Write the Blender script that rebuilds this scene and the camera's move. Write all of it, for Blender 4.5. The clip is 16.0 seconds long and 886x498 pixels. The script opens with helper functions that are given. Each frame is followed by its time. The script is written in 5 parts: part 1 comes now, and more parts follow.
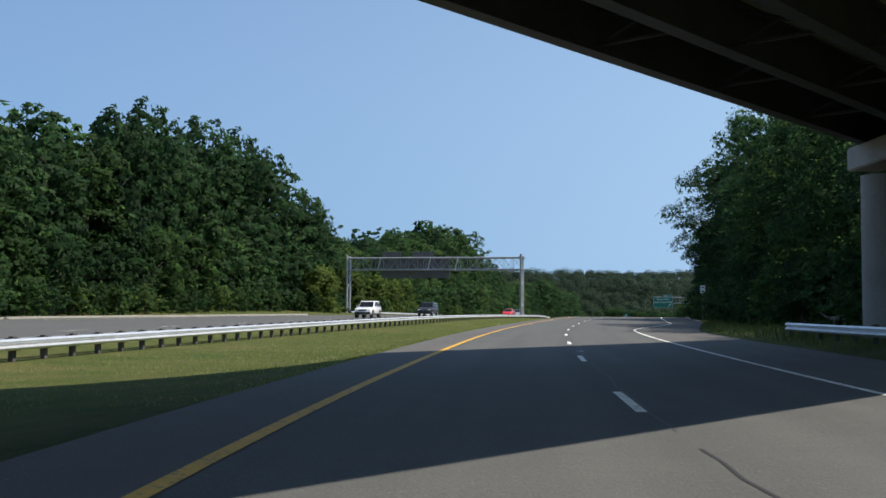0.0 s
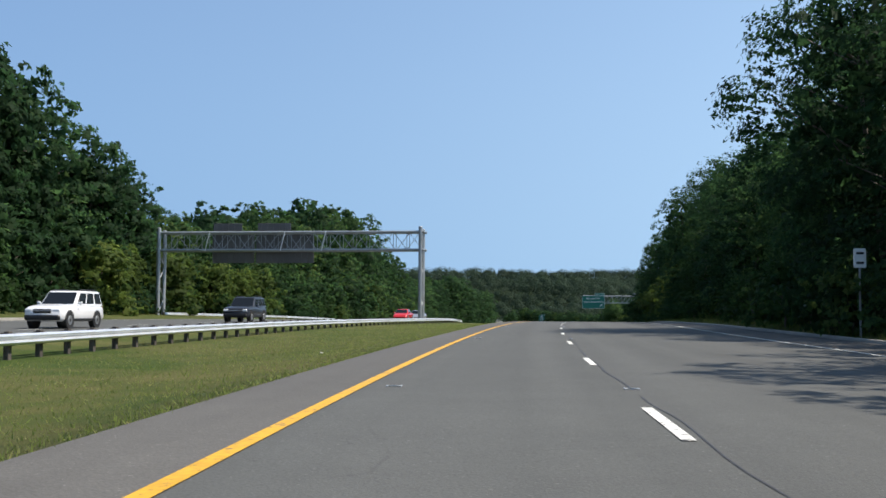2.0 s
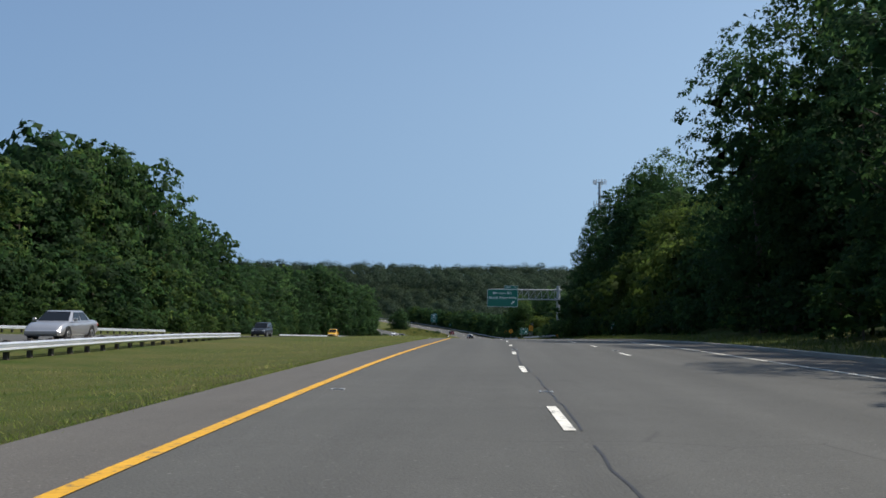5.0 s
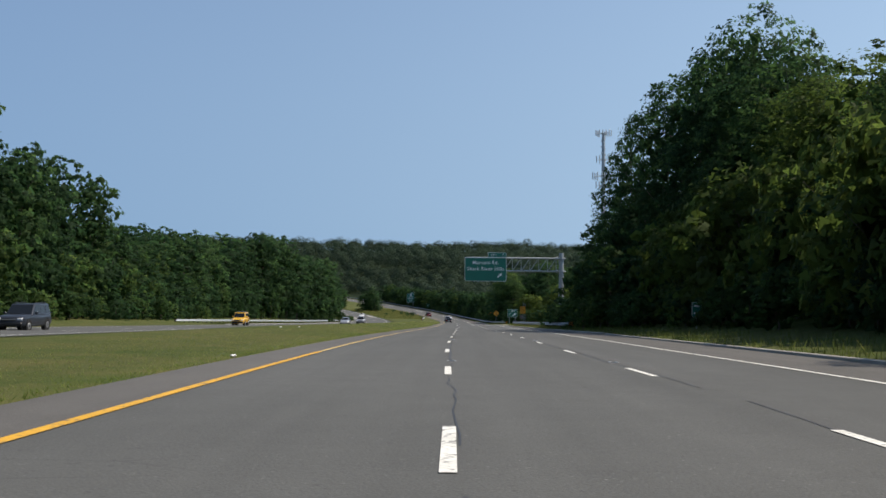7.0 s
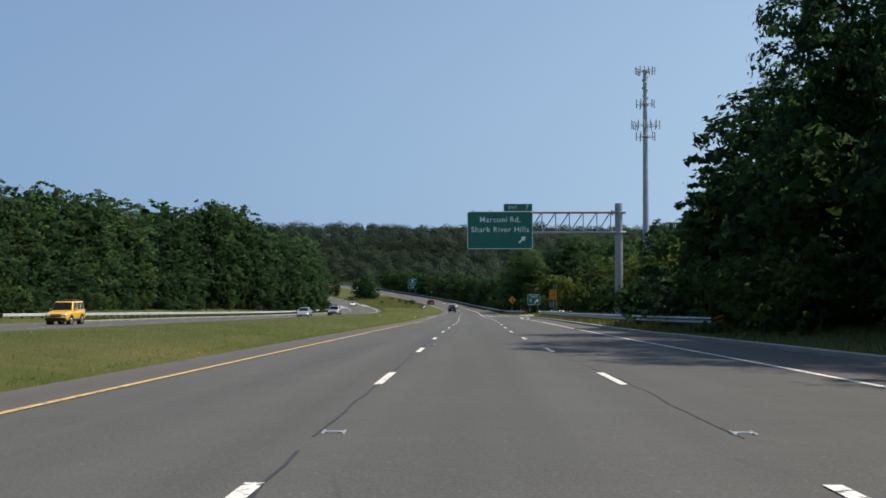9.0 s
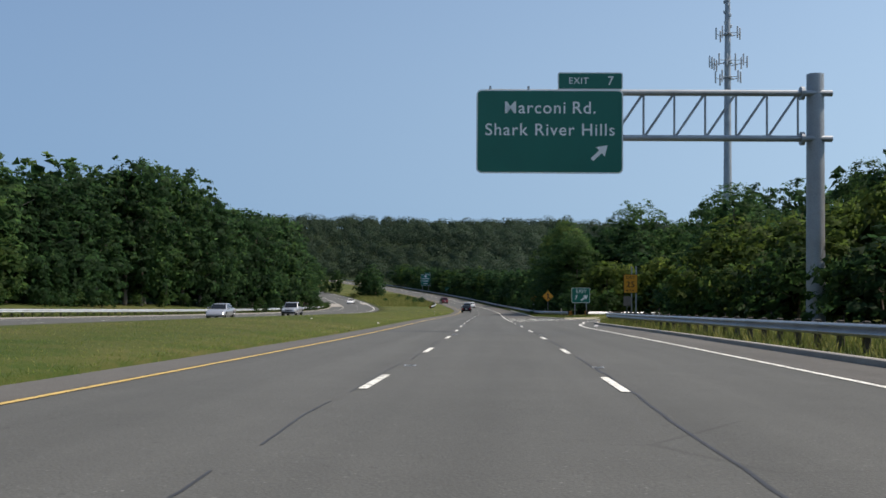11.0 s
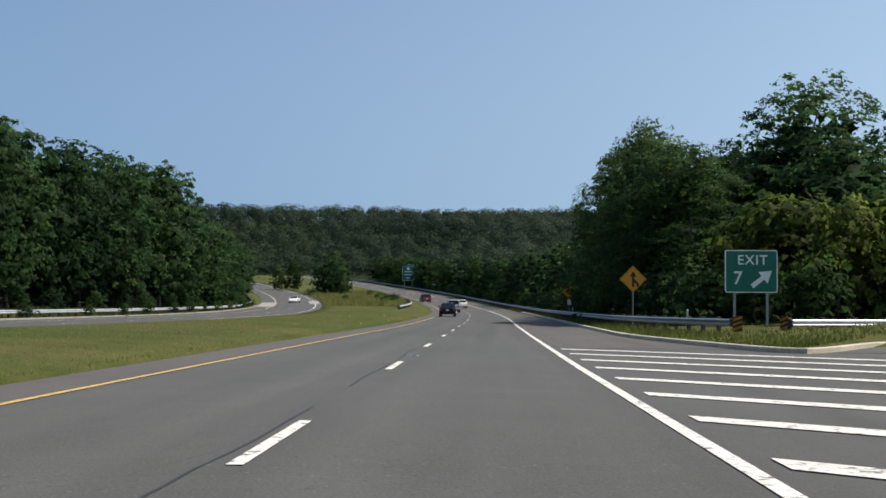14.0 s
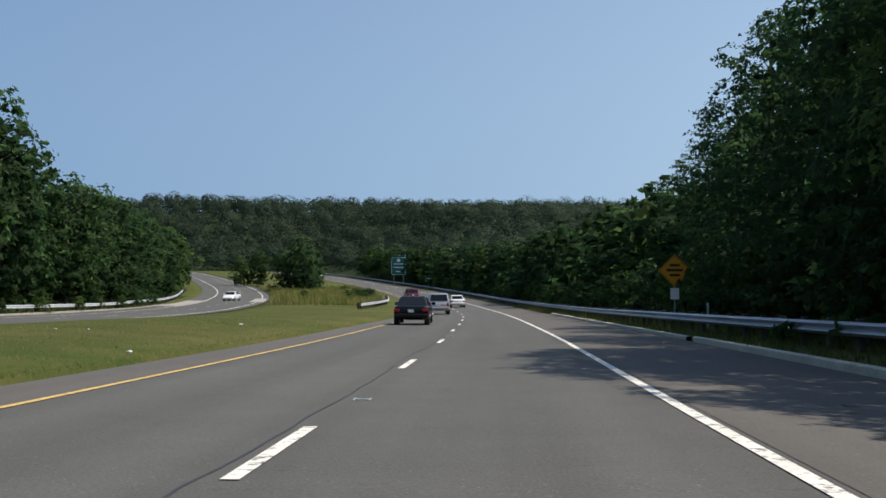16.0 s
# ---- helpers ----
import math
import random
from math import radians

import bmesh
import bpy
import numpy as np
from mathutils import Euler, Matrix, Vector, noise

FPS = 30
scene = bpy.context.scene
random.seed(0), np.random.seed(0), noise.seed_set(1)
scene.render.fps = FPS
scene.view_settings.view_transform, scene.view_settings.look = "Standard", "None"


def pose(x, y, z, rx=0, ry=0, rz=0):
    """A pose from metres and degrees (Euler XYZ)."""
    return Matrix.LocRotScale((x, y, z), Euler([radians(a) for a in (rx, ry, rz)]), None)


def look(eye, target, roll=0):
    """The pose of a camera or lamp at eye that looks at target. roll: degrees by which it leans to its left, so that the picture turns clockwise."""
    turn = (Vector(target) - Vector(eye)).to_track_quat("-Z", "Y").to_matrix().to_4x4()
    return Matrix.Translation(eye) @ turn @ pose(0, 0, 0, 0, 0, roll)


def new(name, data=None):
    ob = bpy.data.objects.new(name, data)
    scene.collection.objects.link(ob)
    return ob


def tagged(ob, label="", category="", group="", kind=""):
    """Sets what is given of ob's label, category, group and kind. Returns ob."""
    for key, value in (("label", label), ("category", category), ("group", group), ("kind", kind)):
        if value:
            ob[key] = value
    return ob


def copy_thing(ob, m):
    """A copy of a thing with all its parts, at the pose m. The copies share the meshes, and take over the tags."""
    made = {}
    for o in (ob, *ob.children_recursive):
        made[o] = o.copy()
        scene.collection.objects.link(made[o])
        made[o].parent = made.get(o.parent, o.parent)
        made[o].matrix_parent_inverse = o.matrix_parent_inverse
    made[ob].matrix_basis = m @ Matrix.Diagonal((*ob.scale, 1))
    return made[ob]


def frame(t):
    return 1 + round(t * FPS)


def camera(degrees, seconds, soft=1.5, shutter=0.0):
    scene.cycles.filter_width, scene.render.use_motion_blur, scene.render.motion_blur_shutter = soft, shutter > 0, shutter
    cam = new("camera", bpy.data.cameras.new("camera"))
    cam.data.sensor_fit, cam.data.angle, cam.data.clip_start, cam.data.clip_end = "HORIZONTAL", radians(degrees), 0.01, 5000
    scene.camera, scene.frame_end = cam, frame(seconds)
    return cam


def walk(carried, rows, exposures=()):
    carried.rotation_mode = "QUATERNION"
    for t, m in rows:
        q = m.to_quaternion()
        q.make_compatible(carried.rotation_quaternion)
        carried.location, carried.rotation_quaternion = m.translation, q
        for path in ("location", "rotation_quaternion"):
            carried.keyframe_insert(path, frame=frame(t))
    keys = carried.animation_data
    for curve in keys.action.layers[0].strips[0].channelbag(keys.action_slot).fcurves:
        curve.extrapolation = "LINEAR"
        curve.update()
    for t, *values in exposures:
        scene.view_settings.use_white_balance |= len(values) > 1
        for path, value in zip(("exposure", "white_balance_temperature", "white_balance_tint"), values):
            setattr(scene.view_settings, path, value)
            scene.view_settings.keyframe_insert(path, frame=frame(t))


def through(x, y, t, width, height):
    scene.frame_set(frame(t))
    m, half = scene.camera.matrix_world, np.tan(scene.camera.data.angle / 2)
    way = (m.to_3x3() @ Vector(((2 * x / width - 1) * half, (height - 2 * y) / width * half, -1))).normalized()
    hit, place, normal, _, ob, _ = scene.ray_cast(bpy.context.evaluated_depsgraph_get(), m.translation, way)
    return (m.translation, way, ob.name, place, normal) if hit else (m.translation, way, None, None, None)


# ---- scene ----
# ---- camera ----
cam = camera(44.67, 16.0, soft=1.6)
PATH = [
    (0.0, -0.1000, 0.000, 1.125, -0.002, 3.195, -0.353),
    (0.5, 0.8730, 16.021, 1.104, -1.417, 3.169, -0.389),
    (1.0, 2.1360, 31.869, 1.085, -2.545, 3.297, -0.391),
    (1.5, 3.8100, 47.962, 1.077, -3.877, 3.189, 0.039),
    (2.0, 5.7740, 63.703, 1.115, -4.770, 3.271, -0.370),
    (2.5, 8.0540, 79.514, 1.169, -5.905, 3.512, 0.101),
    (3.0, 10.5240, 95.435, 1.210, -7.057, 3.459, -0.498),
    (3.5, 13.2800, 111.037, 1.256, -8.409, 3.259, -0.330),
    (4.0, 16.4050, 126.487, 1.297, -9.263, 3.475, -0.717),
    (4.5, 19.7627, 142.082, 1.370, -9.935, 3.415, -0.622),
    (7.0, 38.8490, 220.891, 0.631, -11.186, 2.165, -0.509),
    (7.5, 42.4980, 236.777, 0.261, -11.289, 2.193, 0.040),
    (8.0, 46.1630, 252.700, -0.115, -11.274, 1.873, -0.406),
    (8.5, 49.7860, 268.228, -0.513, -10.968, 1.651, -0.275),
    (9.0, 53.3710, 283.819, -0.945, -10.653, 1.534, 0.077),
    (9.5, 56.9180, 299.460, -1.416, -10.067, 1.623, -0.122),
    (10.0, 60.3720, 314.937, -1.906, -9.832, 1.503, -0.223),
    (12.5, 76.7380, 390.468, -4.115, -9.047, 1.535, -0.627),
    (13.0, 79.9290, 405.887, -4.542, -9.228, 1.409, -0.712),
    (13.5, 82.9750, 420.879, -4.994, -9.463, 1.491, -0.415),
    (14.0, 86.0690, 435.465, -5.436, -9.538, 1.538, -0.312),
    (14.5, 89.1870, 450.438, -5.887, -9.489, 1.680, -0.049),
    (15.0, 92.3400, 465.655, -6.325, -9.497, 1.635, 0.047),
    (15.5, 95.5060, 480.772, -6.766, -9.360, 1.546, 0.109),
    (16.0, 98.6790, 495.887, -7.207, -9.208, 1.529, -0.178),

]
walk(cam, [(t, pose(x, y, z, 90 + pitch, roll, yaw)) for t, x, y, z, yaw, pitch, roll in PATH],
     [(0.0, 0.50, 6600, 12), (0.5, 0.50, 6600, 12), (1.5, 0.60, 6600, 12), (3.5, 0.30, 6550, 12), (4.5, 0.20, 6600, 12), (7.0, 0.24, 6850, 14), (16.0, 0.26, 6900, 14)])

# ---- light ----
SUN_UP, SUN_AZ = radians(56), radians(-6)          # height, and degrees from the x axis towards y
sun_way = Vector((math.cos(SUN_UP) * math.cos(SUN_AZ), math.cos(SUN_UP) * math.sin(SUN_AZ), math.sin(SUN_UP)))
world = bpy.data.worlds.new("sky")
scene.world = world
world.use_nodes = True
wn = world.node_tree
sky = wn.nodes.new("ShaderNodeTexSky")
sky.sky_type, sky.sun_disc = "NISHITA", False
sky.sun_elevation, sky.sun_rotation = SUN_UP, radians(90) - SUN_AZ
sky.air_density, sky.dust_density, sky.ozone_density, sky.altitude = 1.0, 0.5, 3.2, 800
# summer haze: the sky pales little towards the horizon
way = wn.nodes.new("ShaderNodeTexCoord")
split, join_ = wn.nodes.new("ShaderNodeSeparateXYZ"), wn.nodes.new("ShaderNodeCombineXYZ")
lift = wn.nodes.new("ShaderNodeFloatCurve")
wn.links.new(way.outputs["Generated"], split.inputs[0])
curve = lift.mapping.curves[0].points
curve[0].location, curve[1].location = (0.0, 0.125), (1.0, 0.50)
for spot in ((0.15, 0.155), (0.3, 0.215), (0.55, 0.33)):
    curve.new(*spot)
wn.links.new(split.outputs[2], lift.inputs["Value"])
wn.links.new(split.outputs[0], join_.inputs[0])
wn.links.new(split.outputs[1], join_.inputs[1])
wn.links.new(lift.outputs[0], join_.inputs[2])
wn.links.new(join_.outputs[0], sky.inputs["Vector"])
wn.nodes["Background"].inputs["Strength"].default_value = 0.098
# haze brightens the sky smoothly towards the sun's side
near_sun, glow, haze = wn.nodes.new("ShaderNodeVectorMath"), wn.nodes.new("ShaderNodeMapRange"), wn.nodes.new("ShaderNodeMix")
near_sun.operation, near_sun.inputs[1].default_value = "DOT_PRODUCT", sun_way
wn.links.new(way.outputs["Generated"], near_sun.inputs[0])
glow.inputs["From Min"].default_value, glow.inputs["From Max"].default_value = -0.10, 0.60
wn.links.new(near_sun.outputs["Value"], glow.inputs["Value"])
haze.data_type = "RGBA"
haze.inputs[6].default_value, haze.inputs[7].default_value = (0.76, 0.84, 0.92, 1), (1.42, 1.32, 1.18, 1)
wn.links.new(glow.outputs[0], haze.inputs[0])
tinted = wn.nodes.new("ShaderNodeVectorMath")
tinted.operation = "MULTIPLY"
wn.links.new(sky.outputs[0], tinted.inputs[0])
wn.links.new(haze.outputs[2], tinted.inputs[1])
wn.links.new(tinted.outputs[0], wn.nodes["Background"].inputs["Color"])
lamp = bpy.data.lights.new("sun", "SUN")
lamp.energy, lamp.angle, lamp.color = 4.2, radians(0.55), (1.0, 0.94, 0.85)
sun = new("sun", lamp)
sun.matrix_world = look(sun_way * 100, (0, 0, 0))


# ---- materials ----
def mat(name, colour, rough=0.8, metal=0.0, vary=0.15, scale=3.0, fine=40.0, bump=0.0, island=0.0, spec=0.5, per_object=0.0, coords="Object"):
    """A surface with two scales of variation in value, fine relief and a spread between its pieces."""
    m = bpy.data.materials.new(name)
    m.use_nodes = True
    n, l = m.node_tree.nodes, m.node_tree.links
    b = n["Principled BSDF"]
    b.inputs["Roughness"].default_value, b.inputs["Metallic"].default_value = rough, metal
    b.inputs["Specular IOR Level"].default_value = spec
    co = n.new("ShaderNodeTexCoord")
    big, small = n.new("ShaderNodeTexNoise"), n.new("ShaderNodeTexNoise")
    big.inputs["Scale"].default_value, small.inputs["Scale"].default_value = scale, fine
    big.inputs["Detail"].default_value, small.inputs["Detail"].default_value = 5, 4
    where = n.new("ShaderNodeNewGeometry").outputs["Position"] if coords == "World" else co.outputs[coords]
    for t in (big, small):
        l.new(where, t.inputs["Vector"])
    add = n.new("ShaderNodeMath")
    add.operation = "ADD"
    l.new(big.outputs["Fac"], add.inputs[0])
    l.new(small.outputs["Fac"], add.inputs[1])
    last = add.outputs[0]
    for amount, kind in ((island, "Random Per Island"), (per_object, "Random")):
        if amount:
            src = n.new("ShaderNodeNewGeometry") if kind == "Random Per Island" else n.new("ShaderNodeObjectInfo")
            mul = n.new("ShaderNodeMath")
            mul.operation = "MULTIPLY_ADD"
            l.new(src.outputs[kind], mul.inputs[0])
            mul.inputs[1].default_value = amount / max(vary, 0.01)
            more = n.new("ShaderNodeMath")
            more.operation = "ADD"
            l.new(last, more.inputs[0])
            mul.inputs[2].default_value = -0.5 * amount / max(vary, 0.01)
            l.new(mul.outputs[0], more.inputs[1])
            last = more.outputs[0]
    ramp = n.new("ShaderNodeMapRange")
    ramp.inputs["From Min"].default_value, ramp.inputs["From Max"].default_value = 0.5, 1.5
    ramp.inputs["To Min"].default_value, ramp.inputs["To Max"].default_value = 1 - 2 * vary, 1 + 2 * vary
    ramp.clamp = False
    l.new(last, ramp.inputs["Value"])
    tint = n.new("ShaderNodeVectorMath")
    tint.operation = "SCALE"
    tint.inputs[0].default_value = colour
    l.new(ramp.outputs[0], tint.inputs["Scale"])
    l.new(tint.outputs[0], b.inputs["Base Color"])
    if bump:
        bp = n.new("ShaderNodeBump")
        bp.inputs["Strength"].default_value, bp.inputs["Distance"].default_value = bump, 0.02
        l.new(small.outputs["Fac"], bp.inputs["Height"])
        l.new(bp.outputs[0], b.inputs["Normal"])
    return m


def leafy(name, colour, warm, through=0.35, spread=0.55, patch=0.45):
    """Leaves: a matt face with light coming through, paler and darker from clump to clump and tree to tree."""
    m = bpy.data.materials.new(name)
    m.use_nodes = True
    n, l = m.node_tree.nodes, m.node_tree.links
    b = n["Principled BSDF"]
    b.inputs["Roughness"].default_value = 0.65
    b.inputs["Specular IOR Level"].default_value = 0.18
    geo, obj, co = n.new("ShaderNodeNewGeometry"), n.new("ShaderNodeObjectInfo"), n.new("ShaderNodeTexCoord")
    noise_ = n.new("ShaderNodeTexNoise")
    noise_.inputs["Scale"].default_value, noise_.inputs["Detail"].default_value = patch, 3
    l.new(co.outputs["Object"], noise_.inputs["Vector"])
    sum_ = n.new("ShaderNodeMath")
    sum_.operation = "MULTIPLY_ADD"
    sum_.inputs[1].default_value = spread
    l.new(geo.outputs["Random Per Island"], sum_.inputs[0])
    l.new(noise_.outputs["Fac"], sum_.inputs[2])
    two = n.new("ShaderNodeMath")
    two.operation = "MULTIPLY_ADD"
    two.inputs[1].default_value = 0.7
    l.new(obj.outputs["Random"], two.inputs[0])
    l.new(sum_.outputs[0], two.inputs[2])
    ramp = n.new("ShaderNodeValToRGB")
    e = ramp.color_ramp.elements
    e[0].position, e[0].color = 0.35, (*[0.55 * c for c in colour], 1)
    e[1].position, e[1].color = 1.35, (*warm, 1)
    mid = e.new(0.8)
    mid.color = (*colour, 1)
    e[1].position = 0.8
    e[2].position = 1.0
    half = n.new("ShaderNodeMath")
    half.operation = "MULTIPLY"
    half.inputs[1].default_value = 0.63
    l.new(two.outputs[0], half.inputs[0])
    l.new(half.outputs[0], ramp.inputs["Fac"])
    l.new(ramp.outputs[0], b.inputs["Base Color"])
    tr, mix = n.new("ShaderNodeBsdfTranslucent"), n.new("ShaderNodeMixShader")
    l.new(ramp.outputs[0], tr.inputs["Color"])
    mix.inputs[0].default_value = through
    l.new(b.outputs[0], mix.inputs[1])
    l.new(tr.outputs[0], mix.inputs[2])
    l.new(mix.outputs[0], n["Material Output"].inputs["Surface"])
    return m


def turf(name, green, dry):
    """Mown grass: green with straw-coloured patches and fine blades' relief."""
    m = bpy.data.materials.new(name)
    m.use_nodes = True
    n, l = m.node_tree.nodes, m.node_tree.links
    b = n["Principled BSDF"]
    b.inputs["Roughness"].default_value, b.inputs["Specular IOR Level"].default_value = 0.95, 0.1
    geo = n.new("ShaderNodeNewGeometry")
    mix = n.new("ShaderNodeMix")
    mix.data_type = "RGBA"
    mix.inputs[6].default_value, mix.inputs[7].default_value = (*green, 1), (*dry, 1)
    last = None
    for scale, amount in ((0.09, 1.3), (0.55, 1.1), (5.0, 0.9), (30.0, 0.8)):
        t, k = n.new("ShaderNodeTexNoise"), n.new("ShaderNodeMath")
        t.inputs["Scale"].default_value, t.inputs["Detail"].default_value = scale, 3
        l.new(geo.outputs["Position"], t.inputs["Vector"])
        k.operation = "MULTIPLY_ADD"
        l.new(t.outputs["Fac"], k.inputs[0])
        k.inputs[1].default_value, k.inputs[2].default_value = amount, -0.5 * amount
        if last is None:
            k.inputs[2].default_value += 0.38
        else:
            l2 = n.new("ShaderNodeMath")
            l.new(last, l2.inputs[0])
            l.new(k.outputs[0], l2.inputs[1])
            last = l2.outputs[0]
            continue
        last = k.outputs[0]
    clamp = n.new("ShaderNodeClamp")
    l.new(last, clamp.inputs[0])
    l.new(clamp.outputs[0], mix.inputs[0])
    l.new(mix.outputs[2], b.inputs["Base Color"])
    bump = n.new("ShaderNodeBump")
    bump.inputs["Strength"].default_value, bump.inputs["Distance"].default_value = 0.8, 0.06
    l.new(t.outputs["Fac"], bump.inputs["Height"])
    l.new(bump.outputs[0], b.inputs["Normal"])
    return m


def pavement(name, colour, lanes=True):
    """Worn asphalt: long streaks along the lanes, paler wheel tracks, patches, stone speckle and hairline cracks."""
    m = bpy.data.materials.new(name)
    m.use_nodes = True
    n, l = m.node_tree.nodes, m.node_tree.links
    b = n["Principled BSDF"]
    b.inputs["Roughness"].default_value, b.inputs["Specular IOR Level"].default_value = 0.85, 0.3
    geo = n.new("ShaderNodeNewGeometry").outputs["Position"]
    ac, wy = n.new("ShaderNodeAttribute"), n.new("ShaderNodeAttribute")
    ac.attribute_name, wy.attribute_name = "across", "way"
    road_co = n.new("ShaderNodeCombineXYZ")
    slow = n.new("ShaderNodeMath")
    slow.operation = "MULTIPLY"
    slow.inputs[1].default_value = 0.02
    l.new(wy.outputs["Fac"], slow.inputs[0])
    l.new(ac.outputs["Fac"], road_co.inputs[0])
    l.new(slow.outputs[0], road_co.inputs[1])

    def noise(scale, detail, vec):
        t = n.new("ShaderNodeTexNoise")
        t.inputs["Scale"].default_value, t.inputs["Detail"].default_value = scale, detail
        l.new(vec, t.inputs["Vector"])
        return t.outputs["Fac"]

    def spread(v, lo, hi, a, b_):
        r = n.new("ShaderNodeMapRange")
        r.inputs["From Min"].default_value, r.inputs["From Max"].default_value = lo, hi
        r.inputs["To Min"].default_value, r.inputs["To Max"].default_value = a, b_
        l.new(v, r.inputs["Value"])
        return r.outputs[0]

    def times(p, q):
        k = n.new("ShaderNodeMath")
        k.operation = "MULTIPLY"
        l.new(p, k.inputs[0])
        l.new(q, k.inputs[1])
        return k.outputs[0]
    v = spread(noise(1.3, 3, road_co.outputs[0]), 0.3, 0.7, 0.90, 1.08)
    v = times(v, spread(noise(0.11, 4, geo), 0.3, 0.7, 0.93, 1.06))
    v = times(v, spread(noise(1.1, 5, geo), 0.3, 0.7, 0.95, 1.05))
    grit = noise(38, 2, geo)
    v = times(v, spread(grit, 0.3, 0.7, 0.84, 1.16))
    v = times(v, spread(noise(24, 1, geo), 0.71, 0.76, 1.0, 1.9))
    v = times(v, spread(noise(7, 2, geo), 0.68, 0.73, 1.0, 0.82))
    cr = n.new("ShaderNodeTexVoronoi")
    cr.feature = "DISTANCE_TO_EDGE"
    cr.inputs["Scale"].default_value = 0.33
    l.new(geo, cr.inputs["Vector"])
    v = times(v, spread(times(spread(cr.outputs["Distance"], 0.0, 0.010, 1.0, 0.0), spread(noise(0.16, 2, geo), 0.60, 0.66, 0.0, 1.0)), 0.0, 1.0, 1.0, 0.75))
    if lanes:
        wave = n.new("ShaderNodeMath")
        wave.operation = "COSINE"
        turn = n.new("ShaderNodeMath")
        turn.operation = "MULTIPLY"
        turn.inputs[1].default_value = 2 * math.pi / 1.85
        l.new(ac.outputs["Fac"], turn.inputs[0])
        l.new(turn.outputs[0], wave.inputs[0])
        v = times(v, spread(wave.outputs[0], -1, 1, 1.035, 0.965))
    tint = n.new("ShaderNodeVectorMath")
    tint.operation = "SCALE"
    tint.inputs[0].default_value = colour
    l.new(v, tint.inputs["Scale"])
    l.new(tint.outputs[0], b.inputs["Base Color"])
    bp = n.new("ShaderNodeBump")
    bp.inputs["Strength"].default_value, bp.inputs["Distance"].default_value = 0.35, 0.02
    l.new(grit, bp.inputs["Height"])
    l.new(bp.outputs[0], b.inputs["Normal"])
    return m


def worn_paint(name, colour, under, wear=0.40):
    """Road paint scuffed away in flecks down to the asphalt."""
    m = mat(name, colour, 0.7, vary=0.14, scale=2.0, fine=14, coords="World")
    n, l = m.node_tree.nodes, m.node_tree.links
    b = n["Principled BSDF"]
    t, r, mix = n.new("ShaderNodeTexNoise"), n.new("ShaderNodeMapRange"), n.new("ShaderNodeMix")
    t.inputs["Scale"].default_value, t.inputs["Detail"].default_value = 7.0, 6
    t.inputs["Roughness"].default_value = 0.7
    l.new(n.new("ShaderNodeNewGeometry").outputs["Position"], t.inputs["Vector"])
    r.inputs["From Min"].default_value, r.inputs["From Max"].default_value = wear - 0.05, wear + 0.03
    l.new(t.outputs["Fac"], r.inputs["Value"])
    mix.data_type = "RGBA"
    mix.inputs[6].default_value = (*under, 1)
    l.new(r.outputs[0], mix.inputs[0])
    l.new(b.inputs["Base Color"].links[0].from_socket, mix.inputs[7])
    l.new(mix.outputs[2], b.inputs["Base Color"])
    return m


ROAD_GREY = (0.090, 0.091, 0.083)
asphalt = pavement("asphalt", ROAD_GREY)
old_asphalt = pavement("shoulder_asphalt", (0.103, 0.098, 0.087), False)
tar = mat("tar_seam", (0.030, 0.030, 0.029), 0.6, vary=0.25, scale=1.5, fine=20, coords="World")
grass = turf("mown_grass", (0.043, 0.072, 0.014), (0.135, 0.118, 0.045))
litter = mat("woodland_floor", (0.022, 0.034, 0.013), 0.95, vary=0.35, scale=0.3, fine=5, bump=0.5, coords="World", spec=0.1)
white_paint = worn_paint("white_road_paint", (0.73, 0.72, 0.64), ROAD_GREY, 0.425)
yellow_paint = worn_paint("yellow_road_paint", (0.62, 0.33, 0.018), ROAD_GREY, 0.40)
# scuffed yellow, its colour whitened for the sheen at a grazing angle
pale_yellow_paint = worn_paint("sheen_pale_yellow_road_paint", (0.58, 0.40, 0.12), ROAD_GREY, 0.41)
concrete = mat("weathered_concrete", (0.33, 0.305, 0.265), 0.85, vary=0.16, scale=0.6, fine=18, bump=0.2)
pale_concrete = mat("pale_kerb_concrete", (0.52, 0.48, 0.37), 0.85, vary=0.22, scale=0.9, fine=14, bump=0.2, coords="World")
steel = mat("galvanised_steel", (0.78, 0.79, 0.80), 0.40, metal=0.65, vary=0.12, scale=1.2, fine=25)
# right-hand rails: the same steel, darkened for the shade of the trees
shade_grey_steel = mat("shade_greyed_galvanised_steel", (0.34, 0.37, 0.40), 0.45, metal=0.8, vary=0.14, scale=1.2, fine=25)
dull_steel = mat("weathered_galvanised_steel", (0.36, 0.38, 0.39), 0.55, metal=0.6, vary=0.15, scale=1.0, fine=20)
post_wood = mat("dark_timber_post", (0.075, 0.065, 0.055), 0.85, vary=0.3, scale=4, fine=40, per_object=0.1)
girder_paint = mat("weathered_girder_paint", (0.060, 0.058, 0.058), 0.6, vary=0.25, scale=0.8, fine=12)
sign_green = mat("green_sign_sheeting", (0.004, 0.15, 0.105), 0.45, vary=0.07, scale=0.8, fine=20)
sign_white = mat("white_sign_sheeting", (0.88, 0.89, 0.86), 0.4, vary=0.05)
sign_back = mat("bare_aluminium_sign_back", (0.12, 0.115, 0.11), 0.6, metal=0.1, vary=0.15, scale=0.7, fine=10)
sign_yellow = mat("amber_sign_sheeting", (0.72, 0.30, 0.015), 0.45, vary=0.06)
black_paint = mat("black_paint", (0.012, 0.012, 0.012), 0.5, vary=0.1)
